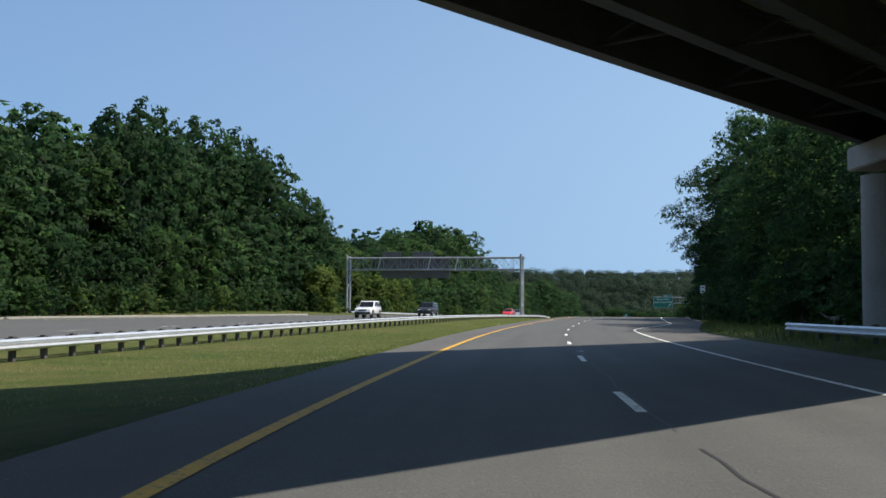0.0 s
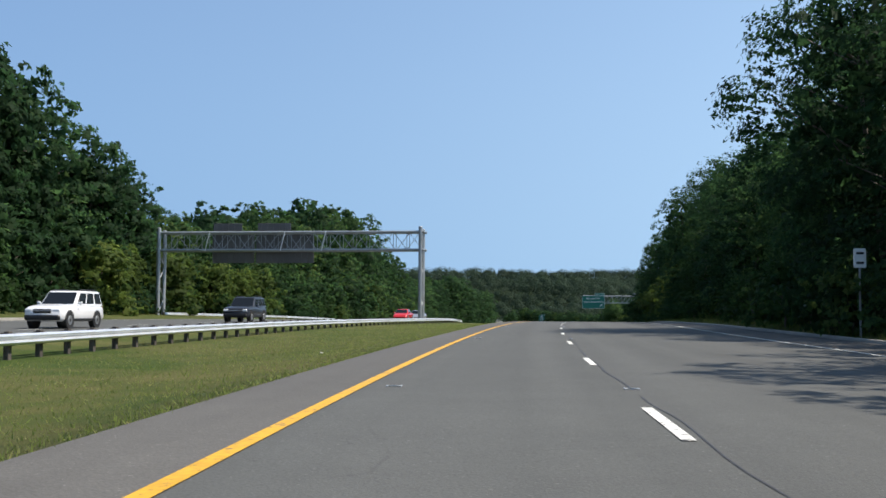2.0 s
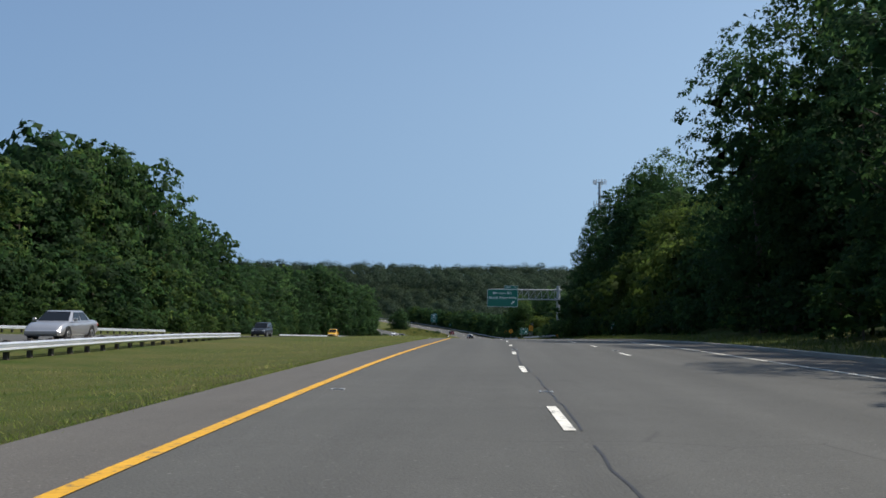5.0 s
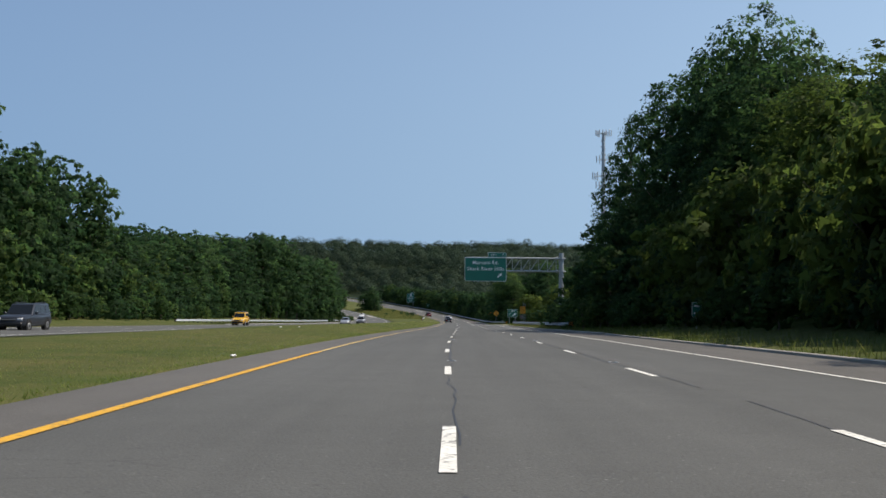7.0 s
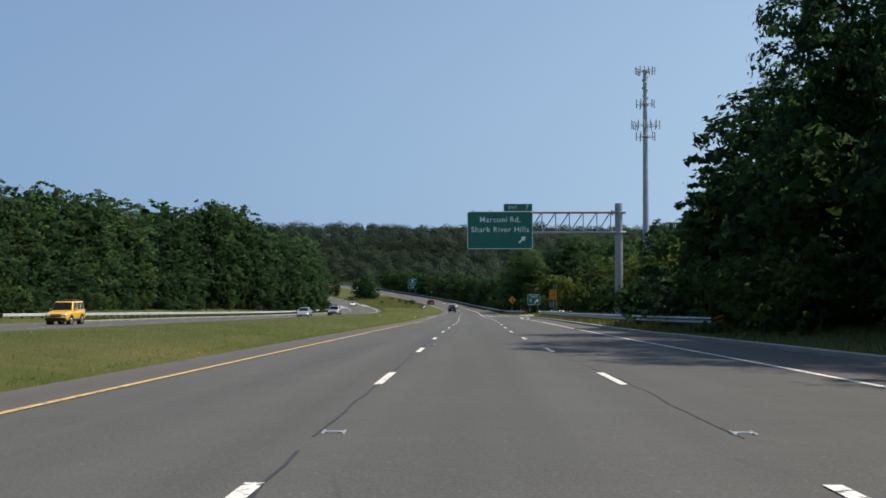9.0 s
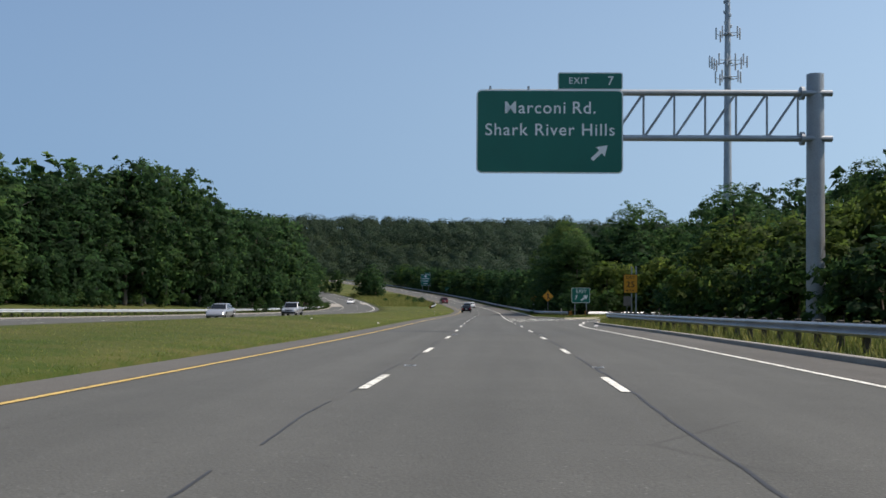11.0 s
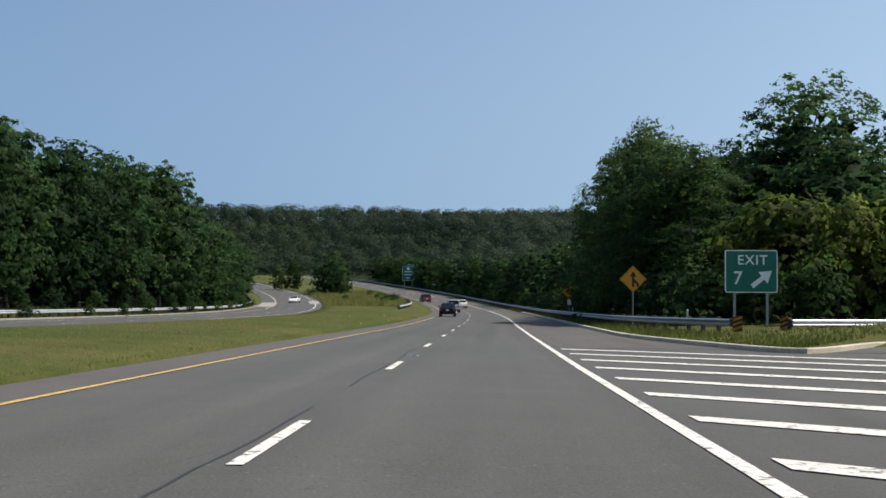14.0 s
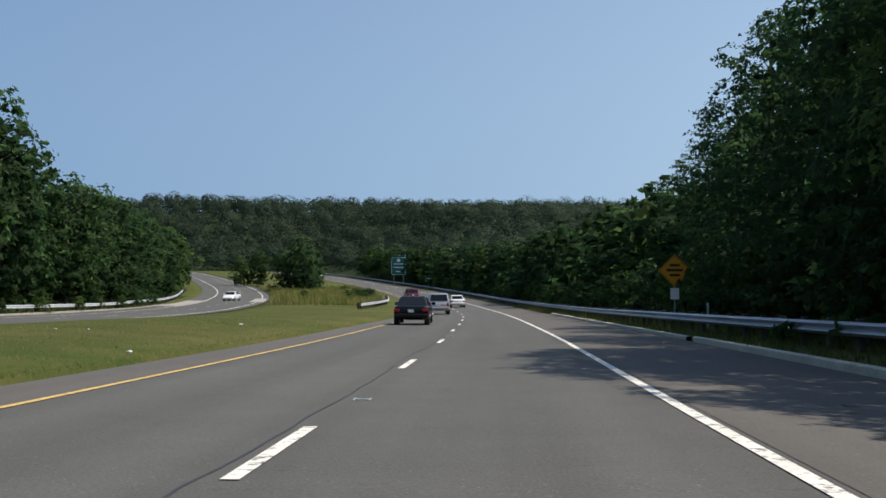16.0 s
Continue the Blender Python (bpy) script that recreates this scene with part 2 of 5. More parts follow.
bark = mat("grey_brown_bark", (0.12, 0.10, 0.08), 0.9, vary=0.3, scale=2, fine=14, bump=0.6)
leaf_a = leafy("oak_leaves", (0.041, 0.093, 0.035), (0.082, 0.152, 0.047), 0.70)
leaf_b = leafy("maple_leaves", (0.055, 0.112, 0.033), (0.125, 0.184, 0.049), 0.70)
leaf_c = leafy("sumac_leaves", (0.099, 0.153, 0.033), (0.180, 0.226, 0.050), 0.66)
# distance haze is mixed into this green as a blue-grey tint
leaf_hazed = leafy("hazed_far_leaves", (0.044, 0.075, 0.042), (0.078, 0.112, 0.042), 0.45, 0.10, 0.085)
glass_dark = mat("tinted_car_glass", (0.010, 0.012, 0.014), 0.10, vary=0.05, spec=0.35)
rubber = mat("tyre_rubber", (0.02, 0.02, 0.02), 0.85, vary=0.15)
alloy = mat("alloy_rim", (0.5, 0.5, 0.5), 0.35, metal=0.9, vary=0.08)
red_lens = mat("red_lamp_lens", (0.35, 0.012, 0.01), 0.2, vary=0.05)
post_white = mat("weathered_white_plastic", (0.55, 0.55, 0.52), 0.6, vary=0.12)
clear_lens = mat("clear_lamp_lens", (0.75, 0.76, 0.76), 0.12, vary=0.05)


# ---- building helpers ----
def part(name, bm, material, parent=None, label=""):
    me = bpy.data.meshes.new(name)
    bm.to_mesh(me)
    bm.free()
    me.materials.append(material)
    ob = new(name, me)
    if parent:
        ob.parent = parent
    if label:
        ob["label"] = label
    return ob


def raw(name, verts, faces, material, parent=None, smooth=False):
    me = bpy.data.meshes.new(name)
    me.from_pydata([tuple(map(float, v)) for v in verts], [], faces)
    me.materials.append(material)
    if smooth:
        me.shade_smooth()
    ob = new(name, me)
    if parent:
        ob.parent = parent
    return ob


def thing(name, m, label, category, group="", kind=""):
    ob = new(name)
    ob.matrix_world = m
    return tagged(ob, label, category, group, kind)


def box(bm, cx, cy, cz, sx, sy, sz, bevel=0.0, m=None):
    geo = bmesh.ops.create_cube(bm, size=1.0, matrix=(m or Matrix()) @ Matrix.Translation((cx, cy, cz)) @ Matrix.Diagonal((sx, sy, sz, 1)))
    if bevel:
        vs = set(geo["verts"])
        es = [e for e in bm.edges if e.verts[0] in vs and e.verts[1] in vs]
        bmesh.ops.bevel(bm, geom=es, offset=bevel, segments=1, affect="EDGES", profile=0.5)
    return bm


def rod(bm, a, b, r, r2=None, seg=8):
    a, b = Vector(a), Vector(b)
    m = Matrix.Translation((a + b) / 2) @ (b - a).to_track_quat("Z", "Y").to_matrix().to_4x4()
    bmesh.ops.create_cone(bm, cap_ends=True, segments=seg, radius1=r, radius2=r if r2 is None else r2, depth=(b - a).length, matrix=m)
    return bm


def B():
    return bmesh.new()


# ---- the line of the road ----
ROAD = [(0.5, -120, 0), (0.0, -80, 0), (0.2, -40, 0), (1.45, 0, 0), (3.2, 26, -.03), (6.8, 60, -.02), (13.05, 100, .1), (20.65, 140, .2),
        (29.2, 180, .0), (38.5, 220, -.48), (46.75, 260, -1.42), (55.4, 300, -2.55), (64.0, 340, -3.75), (72.8, 380, -4.93),
        (81.0, 420, -6.08), (89.3, 460, -7.27), (97.75, 500, -8.44), (106.2, 540, -9.4), (115.5, 590, -10.4), (123.2, 650, -10.9),
        (127, 700, -10.7), (127.5, 760, -9.9), (124, 830, -8.6), (117, 900, -7), (97, 1000, -4.5), (62, 1090, -4), (22, 1180, -4), (-20, 1275, -4)]


def spline(points, step=2.0):
    """Points every step metres along a smooth line."""
    p = np.array(points, float)
    p = np.vstack([2 * p[0] - p[1], p, 2 * p[-1] - p[-2]])
    out = []
    for a, b, c, d in zip(p, p[1:], p[2:], p[3:]):
        for u in np.linspace(0, 1, 25)[:-1]:
            out.append(0.5 * (2 * b + (c - a) * u + (2 * a - 5 * b + 4 * c - d) * u * u + (3 * b - a - 3 * c + d) * u ** 3))
    out.append(p[-2])
    out = np.array(out)
    run = np.concatenate([[0], np.cumsum(np.linalg.norm(np.diff(out[:, :2], axis=0), axis=1))])
    at = np.arange(0, run[-1], step)
    return np.stack([np.interp(at, run, out[:, k]) for k in range(3)], 1)


LINE = spline(ROAD)
ZERO = 2.0 * int(np.argmin(abs(LINE[:, 1])))
SS = np.arange(len(LINE)) * 2.0 - ZERO
HEAD = np.gradient(LINE[:, :2], axis=0)
HEAD /= np.linalg.norm(HEAD, axis=1)[:, None]


def at(s, off=0.0, up=0.0):
    """The place s metres along the lane line, off metres to its right, up metres over the road."""
    x, y, z = (np.interp(s, SS, LINE[:, k]) for k in range(3))
    hx, hy = (np.interp(s, SS, HEAD[:, k]) for k in range(2))
    return (x + off * hy, y - off * hx, z + up)


def along(x, y):
    """The way along and the offset of a place."""
    i = int(np.argmin((LINE[:, 0] - x) ** 2 + (LINE[:, 1] - y) ** 2))
    dx, dy = x - LINE[i, 0], y - LINE[i, 1]
    return SS[i] + dx * HEAD[i, 0] + dy * HEAD[i, 1], dx * HEAD[i, 1] - dy * HEAD[i, 0]


def face_road(s, off, up=0.0, turn=0.0):
    """A pose at a place by the road whose y axis runs along the road."""
    x, y, z = at(s, off, up)
    hx, hy = (np.interp(s, SS, HEAD[:, k]) for k in range(2))
    return pose(x, y, z, 0, 0, math.degrees(math.atan2(-hx, hy)) + turn)


def lerp(s, *pairs):
    return float(np.interp(s, [p[0] for p in pairs], [p[1] for p in pairs]))


def smooth(u):
    u = min(1.0, max(0.0, u))
    return u * u * (3 - 2 * u)


def right_line(s):
    """Offset of the right-hand edge line: two lanes, then three, then the exit ramp."""
    return 3.7 + 3.7 * smooth((s - 60) / 32)


def right_edge(s):
    """Offset of the pavement's right-hand edge; wide open where the exit ramp leaves."""
    return lerp(s, (-200, 7.0), (25, 7.2), (60, 7.2), (95, 10.3), (300, 10.3), (345, 9.4), (428, 9.4), (435, 10.1), (441, 10.9), (448, 12.4), (455, 14.6), (462, 17.4), (467, 20.5), (472.9, 25.2), (473, 9.9), (482, 8.4), (490, 7.8), (1300, 7.8))


def island_edge(s):
    """Offset of the far side of the grass island, where the ramp begins again."""
    return lerp(s, (473, 9.9), (481, 15.4), (487, 22), (492, 33), (495, 60))


def ramp_right(s):
    """Offset of the outer side of the ramp where it runs on behind the island."""
    return lerp(s, (473, 25.2), (476, 28.6), (478.5, 32), (480, 36), (481, 40), (482.5, 60))


def left_edge(s):
    return lerp(s, (-200, -5.1), (70, -5.15), (120, -5.0), (152, -5.2), (270, -5.05), (335, -4.95), (380, -4.75), (411, -4.55), (450, -4.9), (490, -5.2), (520, -5.0), (1300, -5.0))


def opp_near(s):
    return lerp(s, (-200, -18), (240, -19.5), (400, -21), (560, -20.5), (620, -23), (690, -27), (800, -33), (900, -37), (1300, -37))


def opp_far(s):
    return lerp(s, (-200, -48), (80, -48), (140, -39), (200, -38), (400, -36), (560, -33.5), (620, -35), (690, -40), (800, -46), (900, -50), (1300, -50))


def crest(y):
    """The wooded ridge that closes the valley."""
    return 39.0 * smooth((y - 985) / 265)


def ground_up(s, off):
    """Height of the ground over the road's own level."""
    le, re, on, of = left_edge(s), right_edge(s), opp_near(s), opp_far(s)
    if s < 15:
        re = max(re, 9)
    if s > 1010 and of < off < re:
        return -0.06 + crest(at(s, off)[1])
    if le - 0.3 <= off <= re + 0.3 or of - 0.3 <= off <= on + 0.3:
        return -0.06
    if 473 <= s < 495 and island_edge(s) - 0.3 < off < ramp_right(s) + 4:
        return -0.06
    x, y, _ = at(s, off)
    if off > re:
        d = off - re
        up = 0.12 + 0.03 * min(d, 40) + lerp(s, (-200, 1.2), (300, 1.2), (340, 0.2), (520, 0.2), (560, 0.8), (1200, 0.8)) * smooth((d - 2) / 12)
        up *= smooth(d / 1.2)
        hill = max(25.5 * smooth((y - 690) / 400) * smooth((d - 14) / 70), crest(y))
        return up + hill - 0.02
    if off > on:
        u = (off - on) / (le - on)
        return -0.02 - lerp(s, (-200, 0.42), (200, 0.42), (260, 0.0), (320, -0.42), (560, -0.42), (620, 0.0), (1200, 0.0)) * math.sin(math.pi * u) ** 0.7
    d = of - off
    hill = max(25.5 * smooth((y - 800) / 290) * smooth((d - 14) / 70), crest(y))
    return 0.05 * smooth(d / 2) + 0.04 * min(max(0, d - 11), 50) + 0.8 * smooth((d - 11) / 12) + hill - 0.02


def ground_at(x, y):
    s, off = along(x, y)
    return float(np.interp(s, SS, LINE[:, 2])) + ground_up(s, off)


def build_ground():
    """One sheet: fine near the road, then out to the horizon."""
    rows = list(np.arange(-118, 432, 5.0)) + list(np.arange(432, 500, 1.5)) + list(np.arange(500, 1285, 6.0))
    verts, n = [], 0
    for s in rows:
        le, re, on, of = left_edge(s), right_edge(s), opp_near(s), opp_far(s)
        cols = [-190, -150, -110, -90, -75, -65, -58] + list(np.linspace(of - 5, of - 0.31, 4)) + [of - 0.29, on + 0.29]
        cols += list(np.linspace(on + 0.31, le - 0.31, 9)) + [le - 0.29, re + 0.29] + list(re + np.array([0.31, 0.7, 1.3, 2.2, 3.5, 5, 7, 9, 11, 13.5, 16, 19, 24, 34, 50, 70, 95, 130, 190]))
        n = len(cols) + 2
        x, y, z = at(s, 0)
        zl = ground_up(s, -190) + z
        zr = ground_up(s, cols[-1]) + z
        verts.append((-3500, y, zl))
        for o in cols:
            px, py, pz = at(s, o)
            verts.append((px, py, pz + ground_up(s, o)))
        verts.append((3500, y, zr))
    k = len(rows)
    first = [(v[0], -3000, 0) for v in verts[:n]]
    last = [(v[0], 4500, v[2]) for v in verts[-n:]]
    verts = first + verts + last
    faces = [(i * n + j, i * n + j + 1, (i + 1) * n + j + 1, (i + 1) * n + j) for i in range(k + 1) for j in range(n - 1)]
    ob = raw("ground", verts, faces, grass, smooth=True)
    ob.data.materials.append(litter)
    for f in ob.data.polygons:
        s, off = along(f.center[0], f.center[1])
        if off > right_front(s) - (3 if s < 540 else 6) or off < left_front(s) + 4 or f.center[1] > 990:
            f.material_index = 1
    tagged(ob, "mown grass verge and median with dry patches", "ground", kind="structure")


# where the woods begin on either side
def right_front(s):
    return lerp(s, (0, 22), (40, 16.5), (110, 15.8), (122, 16), (132, 17.8), (160, 18.2), (178, 20), (200, 20), (225, 20.5), (245, 23), (270, 24.5), (308, 24.5), (322, 22), (336, 19.5), (350, 19.5), (356, 24), (385, 27), (400, 35), (438, 35), (445, 24), (455, 25), (465, 29), (475, 37), (480, 44), (490, 46), (496, 22), (503, 18.5), (514, 15.5), (530, 14.8), (545, 15.5), (575, 16.5), (600, 15.5), (640, 14.5), (900, 14.5), (1100, 18))


def left_front(s):
    return lerp(s, (0, -60), (150, -60), (250, -58), (300, -58), (400, -58), (474, -61), (500, -58), (560, -50), (600, -46), (640, -43.5), (700, -47), (800, -55), (900, -60), (1000, -66))


build_ground()


def ribbon(name, s0, s1, inner, outer, up, material, label="", category="road", step=2.0, kind="structure", thick=0.0, parent=None):
    """A strip along the road between two offsets (numbers or functions of the way along)."""
    verts, faces = [], []
    ss = np.arange(s0, s1 + 0.01, step) if s1 - s0 > step else np.array([s0, s1])
    for s in ss:
        a = inner(s) if callable(inner) else inner
        b = outer(s) if callable(outer) else outer
        verts += [at(s, a, up), at(s, b, up)]
    faces = [(2 * i, 2 * i + 1, 2 * i + 3, 2 * i + 2) for i in range(len(ss) - 1)]
    ob = raw(name, verts, faces, material, parent)
    ends = [(inner(s) if callable(inner) else inner, outer(s) if callable(outer) else outer) for s in ss]
    for key, values in (("across", [o for pair in ends for o in pair]), ("way", [s for s in ss for _ in range(2)])):
        ob.data.attributes.new(key, "FLOAT", "POINT").data.foreach_set("value", np.array(values, np.float32))
    if label:
        tagged(ob, label, category, kind=kind)
    return ob


road = ribbon("road", -118, 1000, lambda s: left_edge(s), lambda s: right_edge(s), 0.0, asphalt, "grey asphalt carriageway with worn lanes")
opp = ribbon("road", -118, 1000, opp_far, opp_near, 0.0, asphalt, "grey asphalt of the opposite carriageway")
ribbon("shoulder", -118, 1000, left_edge, -3.68, 0.005, old_asphalt, "browner asphalt shoulder along the median", "shoulder")
ribbon("shoulder", -118, 413, lambda s: right_line(s) + 0.15, lambda s: right_edge(s), 0.005, old_asphalt, "browner asphalt shoulder along the woods", "shoulder")
ribbon("shoulder", 476, 1000, 4.0, right_edge, 0.005, old_asphalt, "reddish brown asphalt shoulder past the gore", "shoulder")

# edge lines
def gore_at(s):
    return lerp(s, (441, 3.78), (448, 3.70), (466, 3.68), (485, 3.76), (505, 3.84), (1000, 3.84))


def yellow_at(s):
    return lerp(s, (256, -3.66), (300, -3.70), (335, -3.62), (380, -3.56), (411, -3.44), (450, -3.62), (488, -3.76), (518, -3.60), (560, -3.67))


line_set = dict(category="road marking")
ribbon("edge_line", -118, 256, -3.75, -3.59, 0.010, yellow_paint, "continuous yellow edge line, scuffed in places", **line_set)
ribbon("edge_line", 256, 1000, lambda s: yellow_at(s) - 0.06, lambda s: yellow_at(s) + 0.06, 0.010, pale_yellow_paint, "thin pale yellow edge line", **line_set)
ribbon("road", 473, 494, island_edge, ramp_right, 0.0, asphalt, "grey asphalt of the exit ramp", step=1.0)
ribbon("edge_line", -118, 414, lambda s: right_line(s) - 0.07, lambda s: right_line(s) + 0.07, 0.010, white_paint, "continuous white edge line", **line_set)
ribbon("edge_line", 441, 1000, lambda s: gore_at(s) - 0.075, lambda s: gore_at(s) + 0.075, 0.010, white_paint, "broad white gore line that narrows to an edge line", **line_set)
for o in (lambda s: opp_near(s) - 1.2, lambda s: opp_far(s) + 3.2):
    ribbon("edge_line", -118, 1000, lambda s: o(s) - 0.08, lambda s: o(s) + 0.08, 0.010, white_paint, "white edge line of the opposite carriageway", **line_set)

def lane_two(s):
    return lerp(s, (225, 3.86), (275, 3.82), (306, 3.72), (330, 3.50), (345, 3.45), (380, 3.55), (415, 3.66))


# lane dashes: 3.05 m long, one every 12.19 m
DASH = 12.21
PHASE = 27.4
for k in range(-10, 85):
    s = PHASE + DASH * k
    if s > 985:
        break
    jobs = [lerp(s, (150, 0.03), (225, 0.10), (280, 0.02), (380, 0.02), (450, 0.08), (505, 0.05))]
    if 192 < s < 436:
        jobs.append(lane_two(s))
    for o in jobs:
        ribbon("lane_dash", s - 3.05, s, o - 0.065, o + 0.065, 0.010, white_paint, "white lane dash, scuffed", "lane dash", step=3.05)
    o = opp_near(s) - 5.0
    ribbon("lane_dash", s - 3.05, s, o - 0.065, o + 0.065, 0.010, white_paint, "white lane dash of the opposite carriageway", "lane dash", step=3.05)


# ---- trees ----
def unit(v):
    return v / np.linalg.norm(v, axis=1)[:, None]


def leaf_cloud(rng, lobes, n, size, inner=0.06, per=0, fill=0, fill_size=1.5, calm=0.5):
    """Leaves on the outer sides of the lobes (x, y, z, radius, squash, out x, out y), as small slim triangles in
    loose clumps of so many; a few large leaves deep inside close the crown."""
    lobes = np.array(lobes)
    area = lobes[:, 3] ** 2
    groups = max(1, n // per) if per else n
    pick = rng.choice(len(lobes), groups, p=area / area.sum())
    side = np.concatenate([lobes[:, 5:7], np.full((len(lobes), 1), 0.25)], 1)[pick]
    way = unit(rng.normal(size=(groups, 3)) + 0.75 * side)
    low = way[:, 2] < -0.5
    way[low, 2] *= -0.4
    way = unit(way)
    depth = 1 - np.abs(rng.normal(0, 0.12, groups)) + np.where(rng.random(groups) < 0.04, rng.uniform(0.0, 0.08, groups), 0)
    squash = np.stack([np.ones(groups), np.ones(groups), lobes[pick, 4]], 1)
    c = lobes[pick, :3] + way * (depth * lobes[pick, 3])[:, None] * squash
    if per:
        n = groups * per
        r = lobes[pick, 3] * rng.uniform(0.18, 0.40, groups) + 0.1
        spread = unit(rng.normal(size=(n, 3))) * (rng.random(n) ** 0.5)[:, None]
        spread[:, 2] = np.abs(spread[:, 2]) * 0.85 - 0.25
        c = np.repeat(c, per, 0) + spread * np.repeat(r, per)[:, None]
        out = unit(0.6 * spread + np.repeat(way, per, 0))
    else:
        out = way
    nor = unit(out + rng.normal(0, 0.40, (n, 3)) + np.array([0, 0, 0.3]))
    k = size * rng.uniform(0.55, 1.4, n)
    if fill:
        pick = rng.choice(len(lobes), fill, p=area / area.sum())
        way = unit(rng.normal(size=(fill, 3)))
        c = np.concatenate([c, lobes[pick, :3] * np.array([0.62, 0.62, 0.93]) + way * (0.45 * lobes[pick, 3])[:, None]])
        nor = np.concatenate([nor, unit(side[rng.integers(0, len(side), fill)] + rng.normal(0, 0.5, (fill, 3)))])
        k = np.concatenate([k, fill_size * rng.uniform(0.7, 1.3, fill)])
        out = np.concatenate([out, way])
        n += fill
    u = unit(np.cross(nor, rng.normal(size=(n, 3))))
    v = np.cross(nor, u)
    L, Wd = (k * 0.60)[:, None], (k * 0.40)[:, None]
    droop = nor * (k * 0.14)[:, None]
    soft = unit(out + calm * nor + np.array([0, 0, 0.12]))
    return np.stack([c - u * L - droop, c + u * L * 0.75 - v * Wd, c + u * L * 0.55 + v * Wd], 1).reshape(-1, 3), np.repeat(soft, 3, 0)


LEAF_SETS = {}


def leaf_mesh(name, cloud, material):
    """Leaves whose shading follows the swell of their clump."""
    pts, soft = cloud
    n = len(pts) // 3
    me = bpy.data.meshes.new(name)
    me.vertices.add(3 * n)
    me.vertices.foreach_set("co", pts.astype(np.float32).ravel())
    me.loops.add(3 * n)
    me.loops.foreach_set("vertex_index", np.arange(3 * n, dtype=np.int32))
    me.polygons.add(n)
    me.polygons.foreach_set("loop_start", np.arange(0, 3 * n, 3, dtype=np.int32))
    me.update(calc_edges=True)
    me.shade_smooth()
    me.normals_split_custom_set_from_vertices(soft.astype(np.float32))
    me.materials.append(material)
    LEAF_SETS[me.name] = cloud
    return me


def crown_lobes(rng, height, radius, base, count, foot=0.72, crest=0.45):
    """Lobes that bulge from a rounded crown, wide at the foot and domed on top, uneven from side to side."""
    out = []
    lean = rng.uniform(-0.14, 0.14, 2) * radius
    p1, p2 = rng.uniform(0, 6.28, 2)
    k1, k2 = rng.uniform(0.06, 0.18, 2)
    for i in range(count):
        u = (i + 0.5) / count
        if u > crest:
            wide = math.sqrt(max(0.0, 1 - ((u - crest) / (1.02 - crest)) ** 2))
        else:
            wide = foot + (1 - foot) * math.sin(1.57 * u / crest)
        a = i * 2.4 + rng.uniform(-0.6, 0.6)
        uneven = 1 + k1 * math.sin(a + p1 + 5 * u) + k2 * math.sin(2 * a + p2 - 7 * u)
        r = radius * rng.uniform(0.24, 0.42) * (1.05 - 0.25 * u)
        d = max(0.0, wide * radius * uneven * rng.uniform(0.92, 1.03) - 0.8 * r)
        z = base + (height - base) * u * 0.97 + 0.3 * r - (0.9 * r if u > 0.8 else 0.0)
        out.append((d * math.cos(a) + lean[0] * u, d * math.sin(a) + lean[1] * u, z, r, rng.uniform(0.72, 1.0), math.cos(a), math.sin(a)))
    for q in (0.2, 0.4, 0.6, 0.78):
        out.append((lean[0] * q, lean[1] * q, base + (height - base) * q, radius * (0.68 - 0.4 * max(0, q - 0.45)), 1.1, 0.0, 0.0))
    return out


def wood_mesh(rng, height, lobes, thick):
    """A tapered, slightly bent trunk and a dozen limbs."""
    bm = B()
    top = Vector((rng.uniform(-0.4, 0.4), rng.uniform(-0.4, 0.4), height * 0.72))
    last, steps = Vector((0, 0, -1.2)), 4
    for i in range(1, steps + 1):
        here = top * (i / steps) + Vector((rng.uniform(-0.2, 0.2), rng.uniform(-0.2, 0.2), 0))
        rod(bm, last, here, thick * (1 - 0.8 * (i - 1) / steps), thick * (1 - 0.8 * i / steps), 6)
        last = here
    for x, y, z, r, q, ox, oy in lobes[4:-4:max(1, len(lobes) // 10)]:
        start = Vector((0, 0, max(0.12 * height, min(z - 0.6 * math.hypot(x, y), height * 0.68))))
        rod(bm, start, (x * 0.85, y * 0.85, z), thick * 0.3, thick * 0.08, 4)
    return bm


def make_tree(seed, height, radius, base, count, leaves, size, material, label, category="tree", name="tree", group="roadside woods", fill=420, fill_size=0.95, foot=0.72, crest=0.45):
    rng = np.random.default_rng(seed)
    lobes = crown_lobes(rng, height, radius, base, count, foot, crest)
    ob = thing(name, Matrix(), label, category, group)
    trunk = part("trunk", wood_mesh(rng, height, lobes, 0.013 * height + 0.03), bark, ob)
    crown = new("crown", leaf_mesh("crown", leaf_cloud(rng, lobes, leaves, size, 0.08, 10, fill, fill_size, 0.5 if size < 0.4 else 0.35), material))
    crown.parent = ob
    return ob


